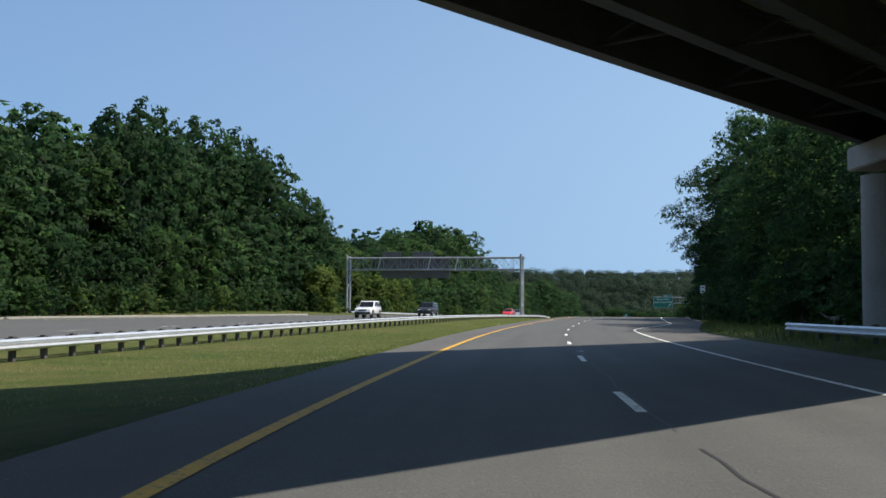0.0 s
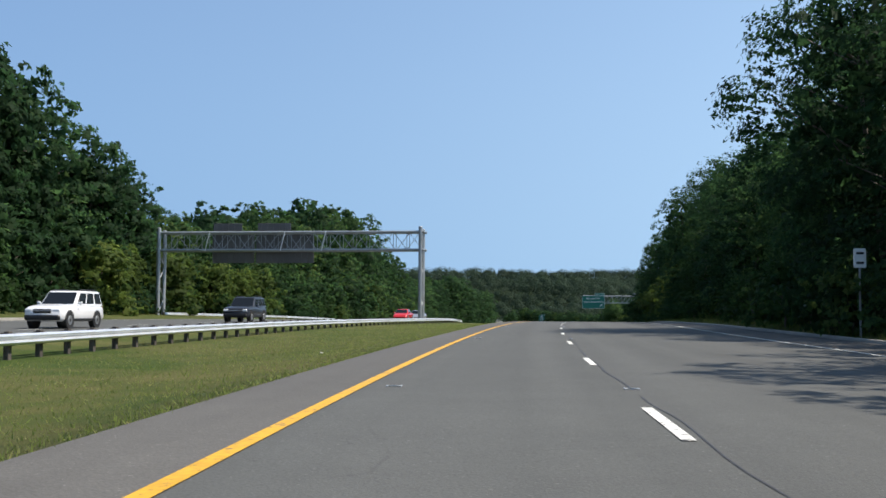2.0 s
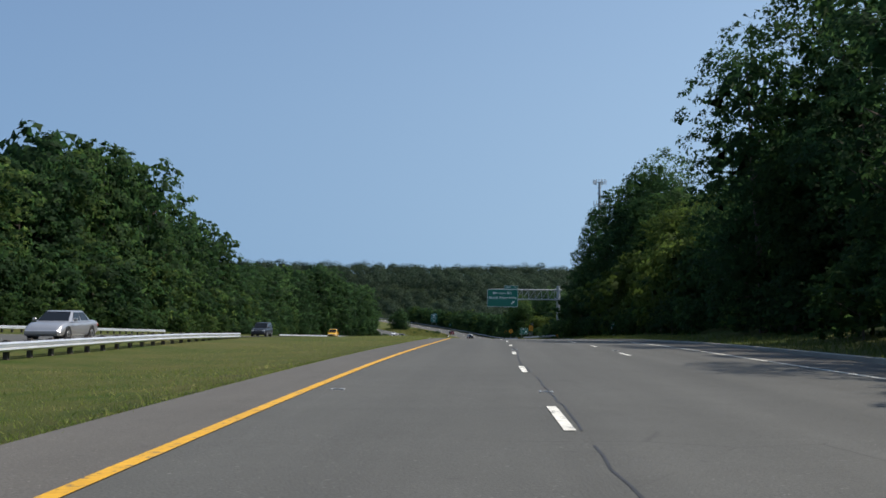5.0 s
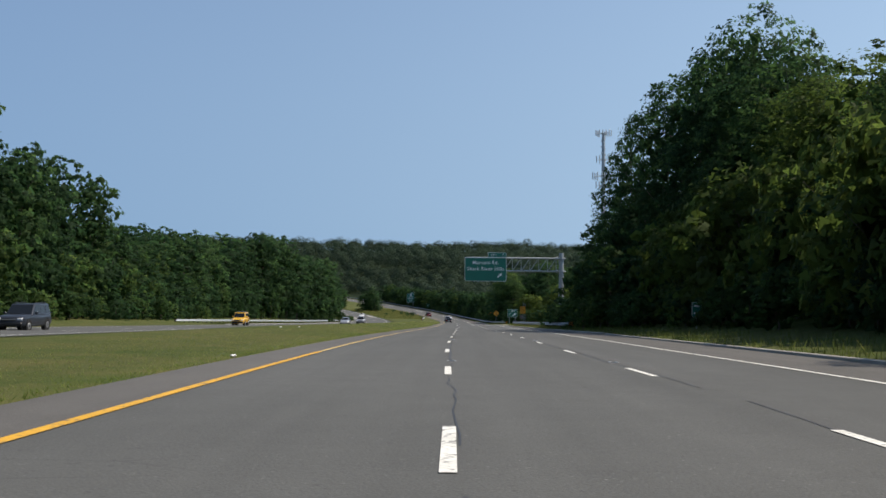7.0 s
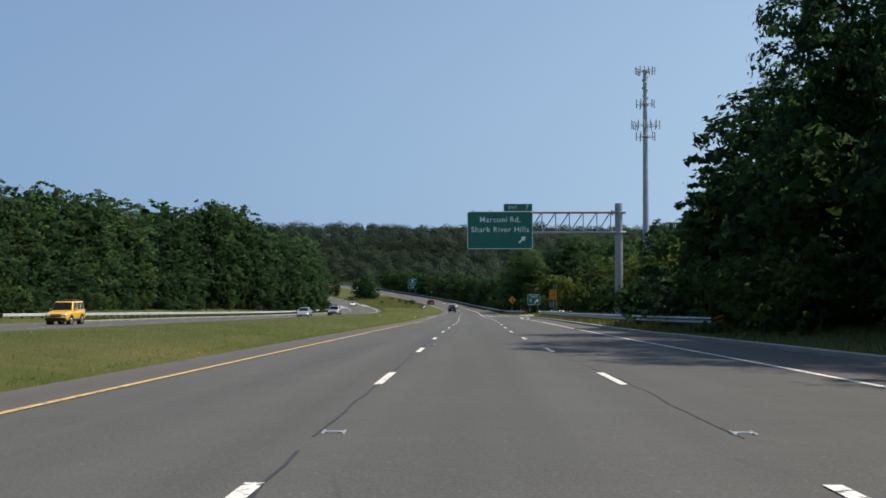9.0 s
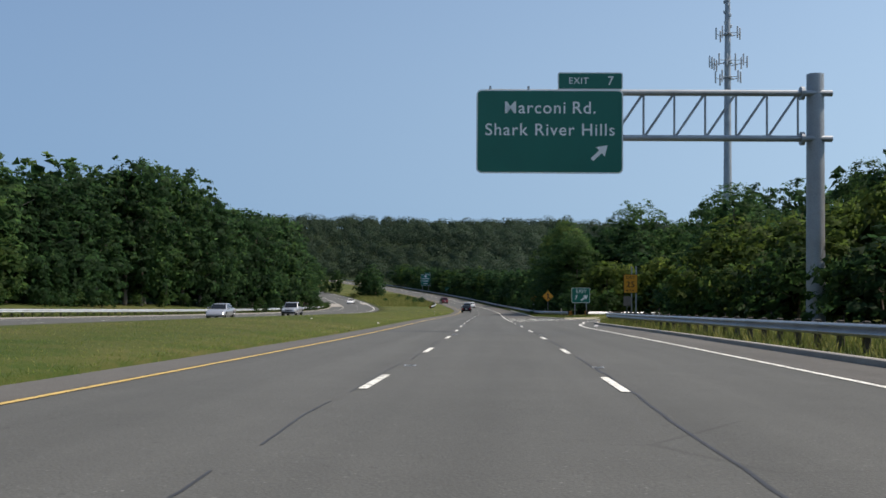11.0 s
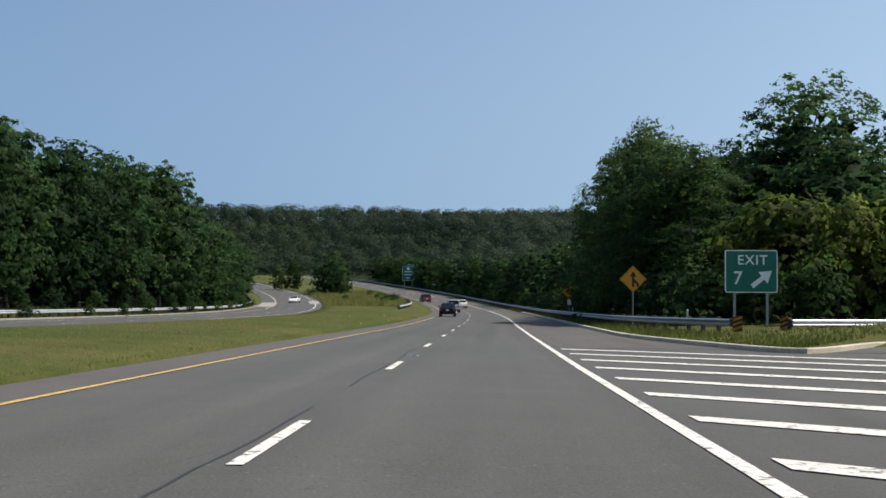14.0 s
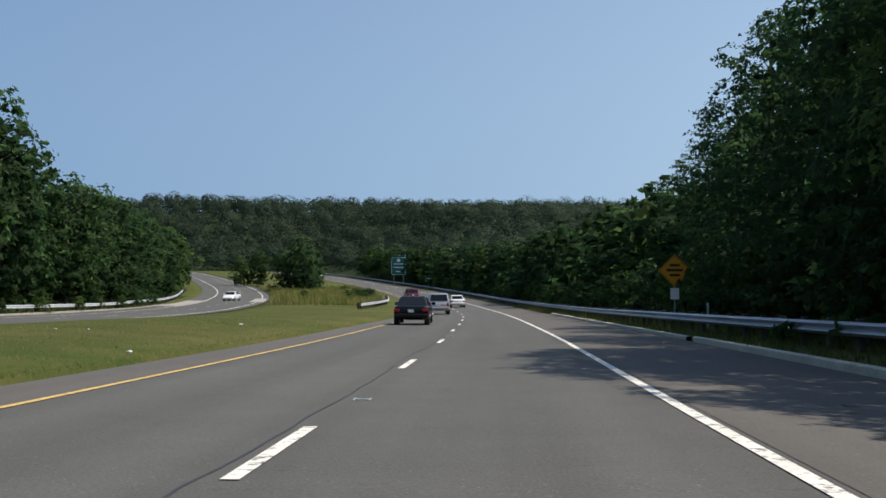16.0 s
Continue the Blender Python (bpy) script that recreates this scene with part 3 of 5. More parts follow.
OAK = "broad dark green oak with a dense leafy crown"
MAPLE = "lighter green maple with a rounded leafy crown"
TALL = "tall narrow broadleaf tree in full leaf"
BUSH = "low leafy bush at the edge of the woods"
near_kinds = [
    make_tree(11, 20, 5.8, 0.0, 52, 13200, 0.25, leaf_a, OAK),
    make_tree(12, 20, 5.2, 0.0, 48, 12600, 0.25, leaf_b, MAPLE, crest=0.35),
    make_tree(13, 20, 4.6, 0.0, 50, 12000, 0.25, leaf_a, TALL, foot=0.6, crest=0.6),
    make_tree(14, 20, 6.0, 0.0, 50, 13200, 0.25, leaf_a, OAK, crest=0.55),
    make_tree(15, 20, 5.4, 0.0, 46, 12600, 0.25, leaf_a, OAK, crest=0.38),
    make_tree(16, 20, 5.0, 0.0, 52, 12600, 0.25, leaf_a, TALL, foot=0.8, crest=0.5),
]
light_kinds = [
    make_tree(17, 20, 5.8, 0.0, 50, 12600, 0.25, leaf_c, "yellow-green broadleaf tree with a rounded crown", crest=0.5),
    make_tree(18, 20, 5.2, 0.0, 48, 12600, 0.25, leaf_b, MAPLE, crest=0.4),
]
mid_kinds = [
    make_tree(41, 20, 6.0, 0.0, 40, 4440, 0.49, leaf_a, OAK),
    make_tree(42, 20, 5.2, 0.0, 36, 4200, 0.49, leaf_b, MAPLE, crest=0.35),
    make_tree(43, 20, 4.7, 0.0, 40, 4080, 0.49, leaf_a, TALL, foot=0.6, crest=0.58),
    make_tree(44, 20, 5.6, 0.0, 36, 4200, 0.49, leaf_a, OAK, crest=0.5),
    make_tree(45, 20, 5.8, 0.0, 42, 4440, 0.49, leaf_a, OAK, foot=0.8, crest=0.4),
]
high_kinds = [
    make_tree(46, 20, 5.6, 1.4, 34, 4000, 0.49, leaf_a, "tall oak with a high crown over a shaded understorey", foot=0.62, crest=0.5),
    make_tree(47, 20, 5.0, 1.9, 32, 3800, 0.49, leaf_a, "tall oak with a high crown over a shaded understorey", foot=0.55, crest=0.45),
    make_tree(48, 20, 5.4, 1.0, 34, 4000, 0.49, leaf_a, OAK, foot=0.7, crest=0.42),
]
far_kinds = [
    make_tree(21, 20, 5.8, 0.0, 26, 1000, 1.0, leaf_a, OAK, fill=90, fill_size=1.9),
    make_tree(22, 20, 5.2, 0.0, 24, 950, 1.0, leaf_b, MAPLE, fill=90, fill_size=1.9),
    make_tree(23, 20, 4.8, 0.0, 26, 950, 1.0, leaf_a, TALL, fill=90, fill_size=1.9, crest=0.55),
]
bush_kinds = [
    make_tree(31, 4, 2.5, 0.0, 16, 950, 0.32, leaf_b, BUSH, "bush", "bush", "roadside bushes", 50, 0.8, 0.9, 0.3),
    make_tree(32, 4, 2.8, 0.0, 18, 1000, 0.32, leaf_a, BUSH, "bush", "bush", "roadside bushes", 50, 0.8, 0.9, 0.3),
    make_tree(33, 4, 2.3, 0.0, 16, 950, 0.30, leaf_b, BUSH, "bush", "bush", "roadside bushes", 50, 0.8, 0.9, 0.35),
]
SHRUB = "rounded young broadleaf tree leafy down to the ground"
shrub_kinds = [
    make_tree(51, 8, 3.5, 0.0, 26, 1900, 0.44, leaf_a, SHRUB, fill=70, fill_size=1.1, foot=0.85, crest=0.35),
    make_tree(52, 8, 3.2, 0.0, 24, 1800, 0.44, leaf_b, SHRUB, fill=70, fill_size=1.1, foot=0.85, crest=0.4),
    make_tree(53, 8, 3.8, 0.0, 28, 1900, 0.44, leaf_a, SHRUB, fill=70, fill_size=1.1, foot=0.8, crest=0.45),
]
sumac_kinds = [
    make_tree(61, 8, 4.4, 0.0, 24, 2600, 0.46, leaf_c, "bright green sumac thicket with drooping leaves", "bush", "bush", "roadside bushes", 70, 1.1, 0.9, 0.3),
    make_tree(62, 8, 4.0, 0.0, 22, 2500, 0.46, leaf_c, "bright green sumac thicket with drooping leaves", "bush", "bush", "roadside bushes", 70, 1.1, 0.9, 0.35),
]
rng_t = np.random.default_rng(5)
back_woods = {leaf_a: [], leaf_b: []}


def plant(kinds, x, y, height, wide=1.0, sink=0.0, joined=False):
    src = kinds[int(rng_t.integers(len(kinds)))]
    full = 4.0 if kinds is bush_kinds else 8.0 if kinds in (shrub_kinds, sumac_kinds) else 20.0
    k = height / full
    m = pose(x, y, ground_at(x, y) - sink, rng_t.uniform(-3, 3), rng_t.uniform(-3, 3), rng_t.uniform(0, 360))
    w = k * wide if kinds in (bush_kinds, shrub_kinds, sumac_kinds) else wide * (0.45 * k + 0.55)
    m2 = m @ Matrix.Diagonal((w, w, k, 1))
    if joined:
        me = [o for o in src.children if o.name.startswith("crown")][0].data
        pts, soft = LEAF_SETS[me.name]
        a = np.array(m2)[:3, :3]
        back_woods[me.materials[0]].append((pts @ a.T + np.array(m2)[:3, 3], unit(soft @ np.linalg.inv(a))))
        return None
    ob = copy_thing(src, m)
    ob.matrix_basis = m2
    return ob


def row_of_trees(kinds, s0, s1, off, gap, height, jitter=2.0, wide=1.0, joined=False):
    """Trees along the road; off and height may change along it."""
    s = s0
    while s < s1:
        o = off(s) if callable(off) else off
        hgt = height(s) if callable(height) else height
        x, y, _ = at(s + rng_t.uniform(-1.5, 1.5), o + rng_t.uniform(-jitter, jitter))
        plant(kinds, x, y, hgt * rng_t.uniform(0.86, 1.05), wide * rng_t.uniform(0.82, 1.22), joined=joined)
        s += gap * rng_t.uniform(0.8, 1.2)


def right_high(s):
    return lerp(s, (30, 14), (60, 14.5), (72, 15.5), (76, 19.5), (82, 19.5), (87, 15.5), (95, 14.5), (108, 15), (114, 19), (118, 20.5), (124, 19), (128, 15), (133, 15.5), (136, 17.5), (141, 16), (150, 15), (160, 15.5), (166, 18), (173, 18.5), (180, 18.3), (186, 16.8), (190, 15.2), (206, 16.3), (214, 18), (236, 17), (262, 16), (296, 16), (301, 18.5), (306, 22), (312, 25), (320, 26), (328, 25.5), (333, 20), (338, 17), (350, 16.5), (356, 12), (362, 12.5), (400, 13), (440, 12.5), (448, 11.5), (475, 12), (496, 9), (503, 9.5), (514, 11), (522, 13.5), (530, 15.5), (550, 16), (558, 14.5), (564, 12), (569, 10.2), (640, 10), (760, 10), (1100, 12))


def left_high(s):
    return (1.05 if s < 330 or 405 < s < 560 else 1.0) * lerp(s, (40, 17), (96, 20), (119, 23), (126, 25.3), (154, 26.8), (170, 26.4), (178, 25.4), (184, 22), (196, 20), (202, 17.2), (208, 15), (226, 14.5), (238, 17), (256, 20.3), (268, 21.5), (290, 21.5), (297, 26), (309, 28), (318, 30), (338, 28.8), (346, 25.5), (352, 22.5), (360, 21.5), (371, 23.3), (385, 23.6), (392, 21), (398, 17), (405, 15), (420, 16), (445, 17.3), (461, 18), (480, 20), (491, 18.4), (502, 20.2), (517, 21.5), (530, 24), (546, 24), (552, 20.5), (566, 21.5), (582, 20.2), (592, 21.8), (609, 22.4), (616, 20), (622, 16.5), (630, 15.3), (642, 15.2), (658, 14), (680, 14), (737, 13.5), (800, 15), (900, 16), (1100, 15))


# woods on the right-hand side
row_of_trees(near_kinds, 36, 256, right_front, 6.2, right_high, 1.2)
row_of_trees(light_kinds, 256, 306, right_front, 6.0, right_high, 1.2)
row_of_trees(near_kinds, 306, 350, right_front, 6.0, right_high, 1.2)
row_of_trees(mid_kinds, 351, 436, right_front, 6.0, right_high, 2.0)
row_of_trees(near_kinds, 440, 480, right_front, 6.0, right_high, 1.5)
row_of_trees(near_kinds, 516, 574, right_front, 5.4, right_high, 1.0)
row_of_trees(far_kinds, 580, 900, right_front, 5.6, right_high, joined=True)
row_of_trees(far_kinds, 30, 350, lambda s: right_front(s) + 8, 6.5, lambda s: 0.86 * right_high(s), joined=True)
row_of_trees(far_kinds, 340, 480, lambda s: right_front(s) + 9, 6.5, lambda s: right_high(s) * 1.1, joined=True)
row_of_trees(mid_kinds, 514, 575, lambda s: right_front(s) + 9, 6.0, 14.0)
row_of_trees(mid_kinds, 530, 575, lambda s: right_front(s) + 18, 6.5, 14.5)
row_of_trees(far_kinds, 500, 800, lambda s: right_front(s) + 8, 6.5, right_high, joined=True)
row_of_trees(far_kinds, 340, 480, lambda s: right_front(s) + 20, 8.0, lambda s: right_high(s) * 1.15, joined=True)
row_of_trees(bush_kinds, 40, 245, lambda s: right_front(s) - 3.9, 4.2, 3.2, 0.8)
row_of_trees(shrub_kinds, 242, 350, lambda s: right_front(s) - 4.2, 4.6, 8.5, 1.0, 0.9)
row_of_trees(sumac_kinds, 262, 312, lambda s: right_front(s) - 5.2, 6.5, 9.5, 1.0, 0.8)
row_of_trees(bush_kinds, 245, 350, lambda s: right_front(s) - 7.5, 4.2, 3.0, 0.8)
row_of_trees(shrub_kinds, 353, 398, lambda s: right_front(s) - 4.0, 4.4, 6.0, 1.5)
row_of_trees(bush_kinds, 353, 476, lambda s: right_front(s) - lerp(s, (353, 7.0), (390, 7.0), (400, 17), (438, 17), (446, 4.5), (476, 4.0)), 3.8, 3.6, 1.0)
row_of_trees(bush_kinds, 497, 600, lambda s: right_front(s) - 3.6, 3.8, 3.2, 0.6)
row_of_trees(bush_kinds, 600, 860, lambda s: right_front(s) - 3.2, 5.0, 2.6, 0.5)
for k in (2, 8, 14, 20, 27):
    row_of_trees(sumac_kinds, 502, 511, lambda s: 18 + k, 4.5, 7.5 if k < 15 else 6.0, 1.0)
for k in (20.5, 25.5, 30.5):
    row_of_trees(sumac_kinds, 404, 440, k, 6.5, 2.0 + 0.22 * k, 1.0)
row_of_trees(sumac_kinds, 176, 236, -52, 9.0, 8.0, 2.0)

# tall single trees that stand out of the woods
for s, o, hgt, w in ((119, 17.4, 24.2, 0.95), (223, 19.6, 23.4, 1.12), (229, 16.6, 20.5, 0.95), (316, 25.5, 26.8, 1.15), (325, 23.5, 25.5, 1.0), (338, 19.2, 20.8, 0.9), (523, 24.4, 18.2, 1.32), (526, 13.0, 15.6, 1.0), (531, 14.6, 15.4, 1.05), (520.5, 14.2, 13.2, 0.9), (533, 21.0, 14.6, 0.7)):
    x, y, _ = at(s, o)
    plant(near_kinds, x, y, hgt, w)
for s, o, hgt in ((197, 16.0, 12.3), (307, 20.0, 11.5)):
    x, y, _ = at(s, o)
    plant(light_kinds, x, y, hgt, 0.9)
for s, o, hgt, w in ((511, 34.3, 17.2, 1.0), (508, 41, 18.5, 1.0), (507, 46.5, 19.5, 1.1), (516, 31.5, 14.6, 1.0), (505, 53, 19, 1.1), (541, 49, 20, 1.0), (430, 36, 20.5, 1.0), (421, 36, 18, 1.0), (441, 37, 15, 1.0)):
    x, y, _ = at(s, o)
    plant(mid_kinds, x, y, hgt, w)

# woods on the far side of the opposite carriageway
row_of_trees(mid_kinds, 46, 486, left_front, 5.6, left_high, 1.6)
row_of_trees(high_kinds, 486, 700, left_front, 5.4, left_high, 1.6)
row_of_trees(far_kinds, 46, 700, lambda s: left_front(s) - 7, 5.4, left_high, joined=True)
row_of_trees(far_kinds, 700, 900, left_front, 6.0, left_high, joined=True)
row_of_trees(far_kinds, 700, 900, lambda s: left_front(s) - 8, 7.0, lambda s: left_high(s) * 1.1, joined=True)
row_of_trees(shrub_kinds, 90, 330, lambda s: left_front(s) + 4.6, 6.0, lambda s: 0.42 * left_high(s), 1.5, 0.95)
row_of_trees(shrub_kinds, 330, 500, lambda s: left_front(s) + 4.6, 6.0, lambda s: 0.42 * left_high(s), 1.5, 0.95, joined=True)
row_of_trees(bush_kinds, 70, 420, lambda s: left_front(s) + 8.5, 4.6, 3.6, 1.5)
row_of_trees(bush_kinds, 420, 500, lambda s: left_front(s) + 7.0, 5.0, 2.6, 0.8)
row_of_trees(bush_kinds, 500, 690, lambda s: left_front(s) + 3.0, 9.0, 2.4, 1.2)

row_of_trees(bush_kinds, 522, 650, lambda s: opp_far(s) - 0.9, 9.0, 1.3, 0.4)

# unseen woods added behind the start: they close it and cut skylight under the bridge
row_of_trees(far_kinds, -110, 44, -62, 6.0, 18, joined=True)
row_of_trees(far_kinds, -110, 8, 27, 6.0, 15, joined=True)

# the clump between the carriageways, down in the valley
for s, o, hgt in ((748, -22.3, 12.2), (752, -25, 9), (744, -20.5, 8), (756, -20, 8.5), (792, -31, 9.5), (799, -35, 8)):
    x, y, _ = at(s, o)
    plant(shrub_kinds, x, y, hgt, 0.95)
for s, o in ((668, -11), (674, -13), (680, -10.5), (686, -12), (692, -10), (698, -14), (704, -11), (690, -21), (715, -12), (735, -13), (750, -18)):
    x, y, _ = at(s, o)
    plant(bush_kinds, x, y, rng_t.uniform(1.2, 2.0), 1.3)

for src in near_kinds + light_kinds + mid_kinds + high_kinds + far_kinds + bush_kinds + shrub_kinds + sumac_kinds:
    for o in list(src.children):
        bpy.data.objects.remove(o)
    bpy.data.objects.remove(src)
for m_, clouds in back_woods.items():
    ob = new("back_woods", leaf_mesh("back_woods", tuple(np.concatenate(c) for c in zip(*clouds)), m_))
    tagged(ob, "deeper rows of leafy trees behind the edge of the woods", "woods", kind="stuff")


# ---- far woods on the hill ----
def far_woods():
    rng = np.random.default_rng(77)
    clouds = []
    for gx in np.arange(-420, 700, 12.0):
        for gy in np.arange(700, 1275, 12.5):
            x, y = gx + rng.uniform(-5, 5), gy + rng.uniform(-5.5, 5.5)
            if not -0.36 < (x - 97) / (y - 495) < 0.62:
                continue
            s, off = along(x, y)
            if y < 995 and left_front(s) - 2 < off < right_front(s) + 4:
                continue
            z = ground_at(x, y)
            hgt, r = rng.uniform(7.5, 12.5) + (2.5 if rng.random() < 0.10 else 0), rng.uniform(4.8, 7.4)
            lob = [(x, y, z + hgt - r * 0.95, r, 0.95, 0, -0.2), (x, y - 1.0, z + 0.30 * hgt, 0.75 * r, 1.0, 0, -0.6)]
            for k in range(6):
                a, q = k * 1.05 + rng.uniform(-0.5, 0.5), rng.uniform(0.34, 0.52)
                lob.append((x + 0.66 * r * math.cos(a), y + 0.66 * r * math.sin(a), z + hgt - r * rng.uniform(0.75, 1.5), r * q, 0.9, 0.6 * math.cos(a), 0.6 * math.sin(a) - 0.35))
            clouds.append(leaf_cloud(rng, lob, *((950, 0.66) if y < 850 else (520, 0.85) if y < 1050 else (320, 1.0) if y < 1195 else (420, 1.0)), calm=0.10))
    ob = new("far_woods", leaf_mesh("far_woods", tuple(np.concatenate(c) for c in zip(*clouds)), leaf_hazed))
    tagged(ob, "distant hillside covered in dark green summer woods", "woods", kind="stuff")


def deep_woods():
    """The woods go on behind their edge on both sides, seen only as a dark mass between the trunks."""
    rng = np.random.default_rng(78)
    clouds = []
    for s in np.arange(-105, 700, 14.0):
        for side, o0 in ((1, right_front(max(s, 10)) + (30 if 340 < s < 560 else 17)), (-1, -left_front(max(s, 10)) + 16)):
            for o in np.arange(o0, 185, 14.0):
                if side > 0 and 440 < s < 505 and o < 75 or side > 0 and s < 60 and o < 60:
                    continue
                x, y, _ = at(s + rng.uniform(-6, 6), side * (o + rng.uniform(-6, 6)))
                z, hgt, r = ground_at(x, y), rng.uniform(7, 10.5), rng.uniform(6.0, 8.5)
                lob = [(x, y, z + hgt - 0.8 * r, r, 0.8, 0, 0)]
                for k in range(4):
                    a = k * 1.57 + rng.uniform(-0.6, 0.6)
                    lob.append((x + 0.6 * r * math.cos(a), y + 0.6 * r * math.sin(a), z + hgt - r * rng.uniform(0.8, 1.1), r * rng.uniform(0.35, 0.55), 0.85, math.cos(a), math.sin(a)))
                clouds.append(leaf_cloud(rng, lob, 130, 1.7, calm=0.2))
    ob = new("deep_woods", leaf_mesh("deep_woods", tuple(np.concatenate(c) for c in zip(*clouds)), leaf_a))
    tagged(ob, "deep green summer woods behind the roadside trees", "woods", kind="stuff")


far_woods()
deep_woods()


# ---- guard rails ----
def w_beam(name, plan, up, sides, label, marker=False, metal=None):
    """A rail of corrugated steel on timber posts along plan points (s, off), on one or both faces."""
    pts = spline([at(s, o, 0) for s, o in plan], 1.905)
    way = np.gradient(pts[:, :2], axis=0)
    way /= np.linalg.norm(way, axis=1)[:, None]
    right = np.stack([way[:, 1], -way[:, 0]], 1)
    lev = [float(np.interp(i, [0, len(pts) - 1], up)) for i in range(len(pts))]
    mid = len(pts) // 2
    ob = thing(name, Matrix.Translation(pts[mid] + np.array([0, 0, lev[mid]])), label, "guard rail", "guard rails")
    base = np.array(ob.matrix_world.translation)
    prof = [(0.0, 0.156), (0.03, 0.148), (0.072, 0.112), (0.083, 0.092), (0.074, 0.074), (0.010, 0.016), (0.0, 0.0), (0.010, -0.014), (0.072, -0.060), (0.083, -0.080), (0.076, -0.098), (0.030, -0.146), (0.0, -0.156)]
    m = len(prof)
    for side in sides:
        verts = []
        for p, r, z0 in zip(pts, right, lev):
            for d, z in prof:
                k = side * (0.19 + d)
                verts.append((p[0] + r[0] * k - base[0], p[1] + r[1] * k - base[1], p[2] + z0 + 0.55 + z - base[2]))
        faces = [(i * m + j, i * m + j + 1, (i + 1) * m + j + 1, (i + 1) * m + j) for i in range(len(pts) - 1) for j in range(m - 1)]
        raw("rail_beam", verts, faces, metal or steel, ob)
    bm = B()
    box(bm, 0, 0, 0.0, 0.15, 0.2, 1.3, 0.012)
    me = bpy.data.meshes.new("post")
    bm.to_mesh(me)
    me.materials.append(post_wood)
    bm = B()
    for side in sides:
        box(bm, side * 0.13, 0, 0, 0.11, 0.15, 0.34, 0.01)
    me2 = bpy.data.meshes.new("offset_block")
    bm.to_mesh(me2)
    me2.materials.append(post_wood)
    for p, w, z0 in zip(pts, way, lev):
        turn = math.degrees(math.atan2(-w[0], w[1]))
        for mm, h0, nm in ((me, 0.12, "post"), (me2, 0.55, "offset_block")):
            o = new(nm, mm)
            o.parent = ob
            o.matrix_basis = pose(p[0] - base[0], p[1] - base[1], p[2] + z0 + h0 - base[2], 0, 0, turn)
    if marker:
        p, w = pts[0], way[0]
        mk = pose(p[0] - base[0] - 0.25 * w[0], p[1] - base[1] - 0.25 * w[1], p[2] + lev[0] + 0.5 - base[2], 0, 0, math.degrees(math.atan2(-w[0], w[1])))
        board = part("end_marker", box(B(), 0, 0, 0, 0.42, 0.03, 0.62, 0.005), black_paint, ob, "black end board with yellow diagonal stripes")
        board.matrix_basis = mk
        for k in range(3):
            bm = B()
            vs = [bm.verts.new((x, -0.021, z)) for x, z in ((-0.2, -0.27 + 0.19 * k), (0.2, -0.13 + 0.19 * k), (0.2, -0.04 + 0.19 * k), (-0.2, -0.18 + 0.19 * k))]
            bm.faces.new(vs)
            bmesh.ops.solidify(bm, geom=list(bm.faces), thickness=0.004)
            part("stripe", bm, sign_yellow, board)
    return ob


GALV = "galvanised steel guard rail on dark posts"
w_beam("guard_rail", [(-60, -15.2), (30, -15.3), (120, -15.6), (200, -16.6), (236, -18.3)], (-0.42, -0.42), (1, -1), "double-faced galvanised guard rail on dark posts in the median")
w_beam("guard_rail", [(188, -48.7), (240, -45), (300, -42)], (0.03, 0.03), (1,), GALV + " by the opposite road")
w_beam("guard_rail", [(393, -44.4), (430, -39.5), (500, -36.6), (560, -35.4), (610, -35.8), (640, -38.2), (660, -39.2), (690, -42.5), (730, -46)], (0.03, 0.03), (1,), GALV + " by the opposite road")
w_beam("guard_rail", [(334, 11.6), (346, 10.9), (380, 10.5), (430, 10.9), (440, 12.0), (448, 13.5), (455, 15.7), (461, 18.3), (466, 21.5), (472, 26.5), (477, 33), (479.5, 41)], (0.1, 0.1), (-1,), GALV + " bending along the ramp", True, shade_grey_steel)
w_beam("guard_rail", [(489.5, 12.2), (500, 10.7), (512, 9.8), (530, 9.5), (553, 9.0), (590, 9.0), (650, 9.0), (720, 9.0), (800, 9.0), (900, 9.0), (990, 9.0)], (0.1, 0.1), (-1,), GALV + " along the shoulder", True, shade_grey_steel)
w_beam("guard_rail", [(489.5, 14.4), (493, 21), (497, 31), (499, 42)], (0.1, 0.1), (1,), GALV + " inside the ramp", True)
w_beam("guard_rail", [(44, 8.9), (33, 9.4), (0, 9.9), (-40, 10.0)], (0.0, 0.0), (1,), GALV + " before the pier")
w_beam("guard_rail", [(622, -10.2), (632, -9.4), (645, -8.4), (662, -7.6), (690, -7.4)], (-0.05, -0.02), (1,), GALV + " beside bushes in the median", True)


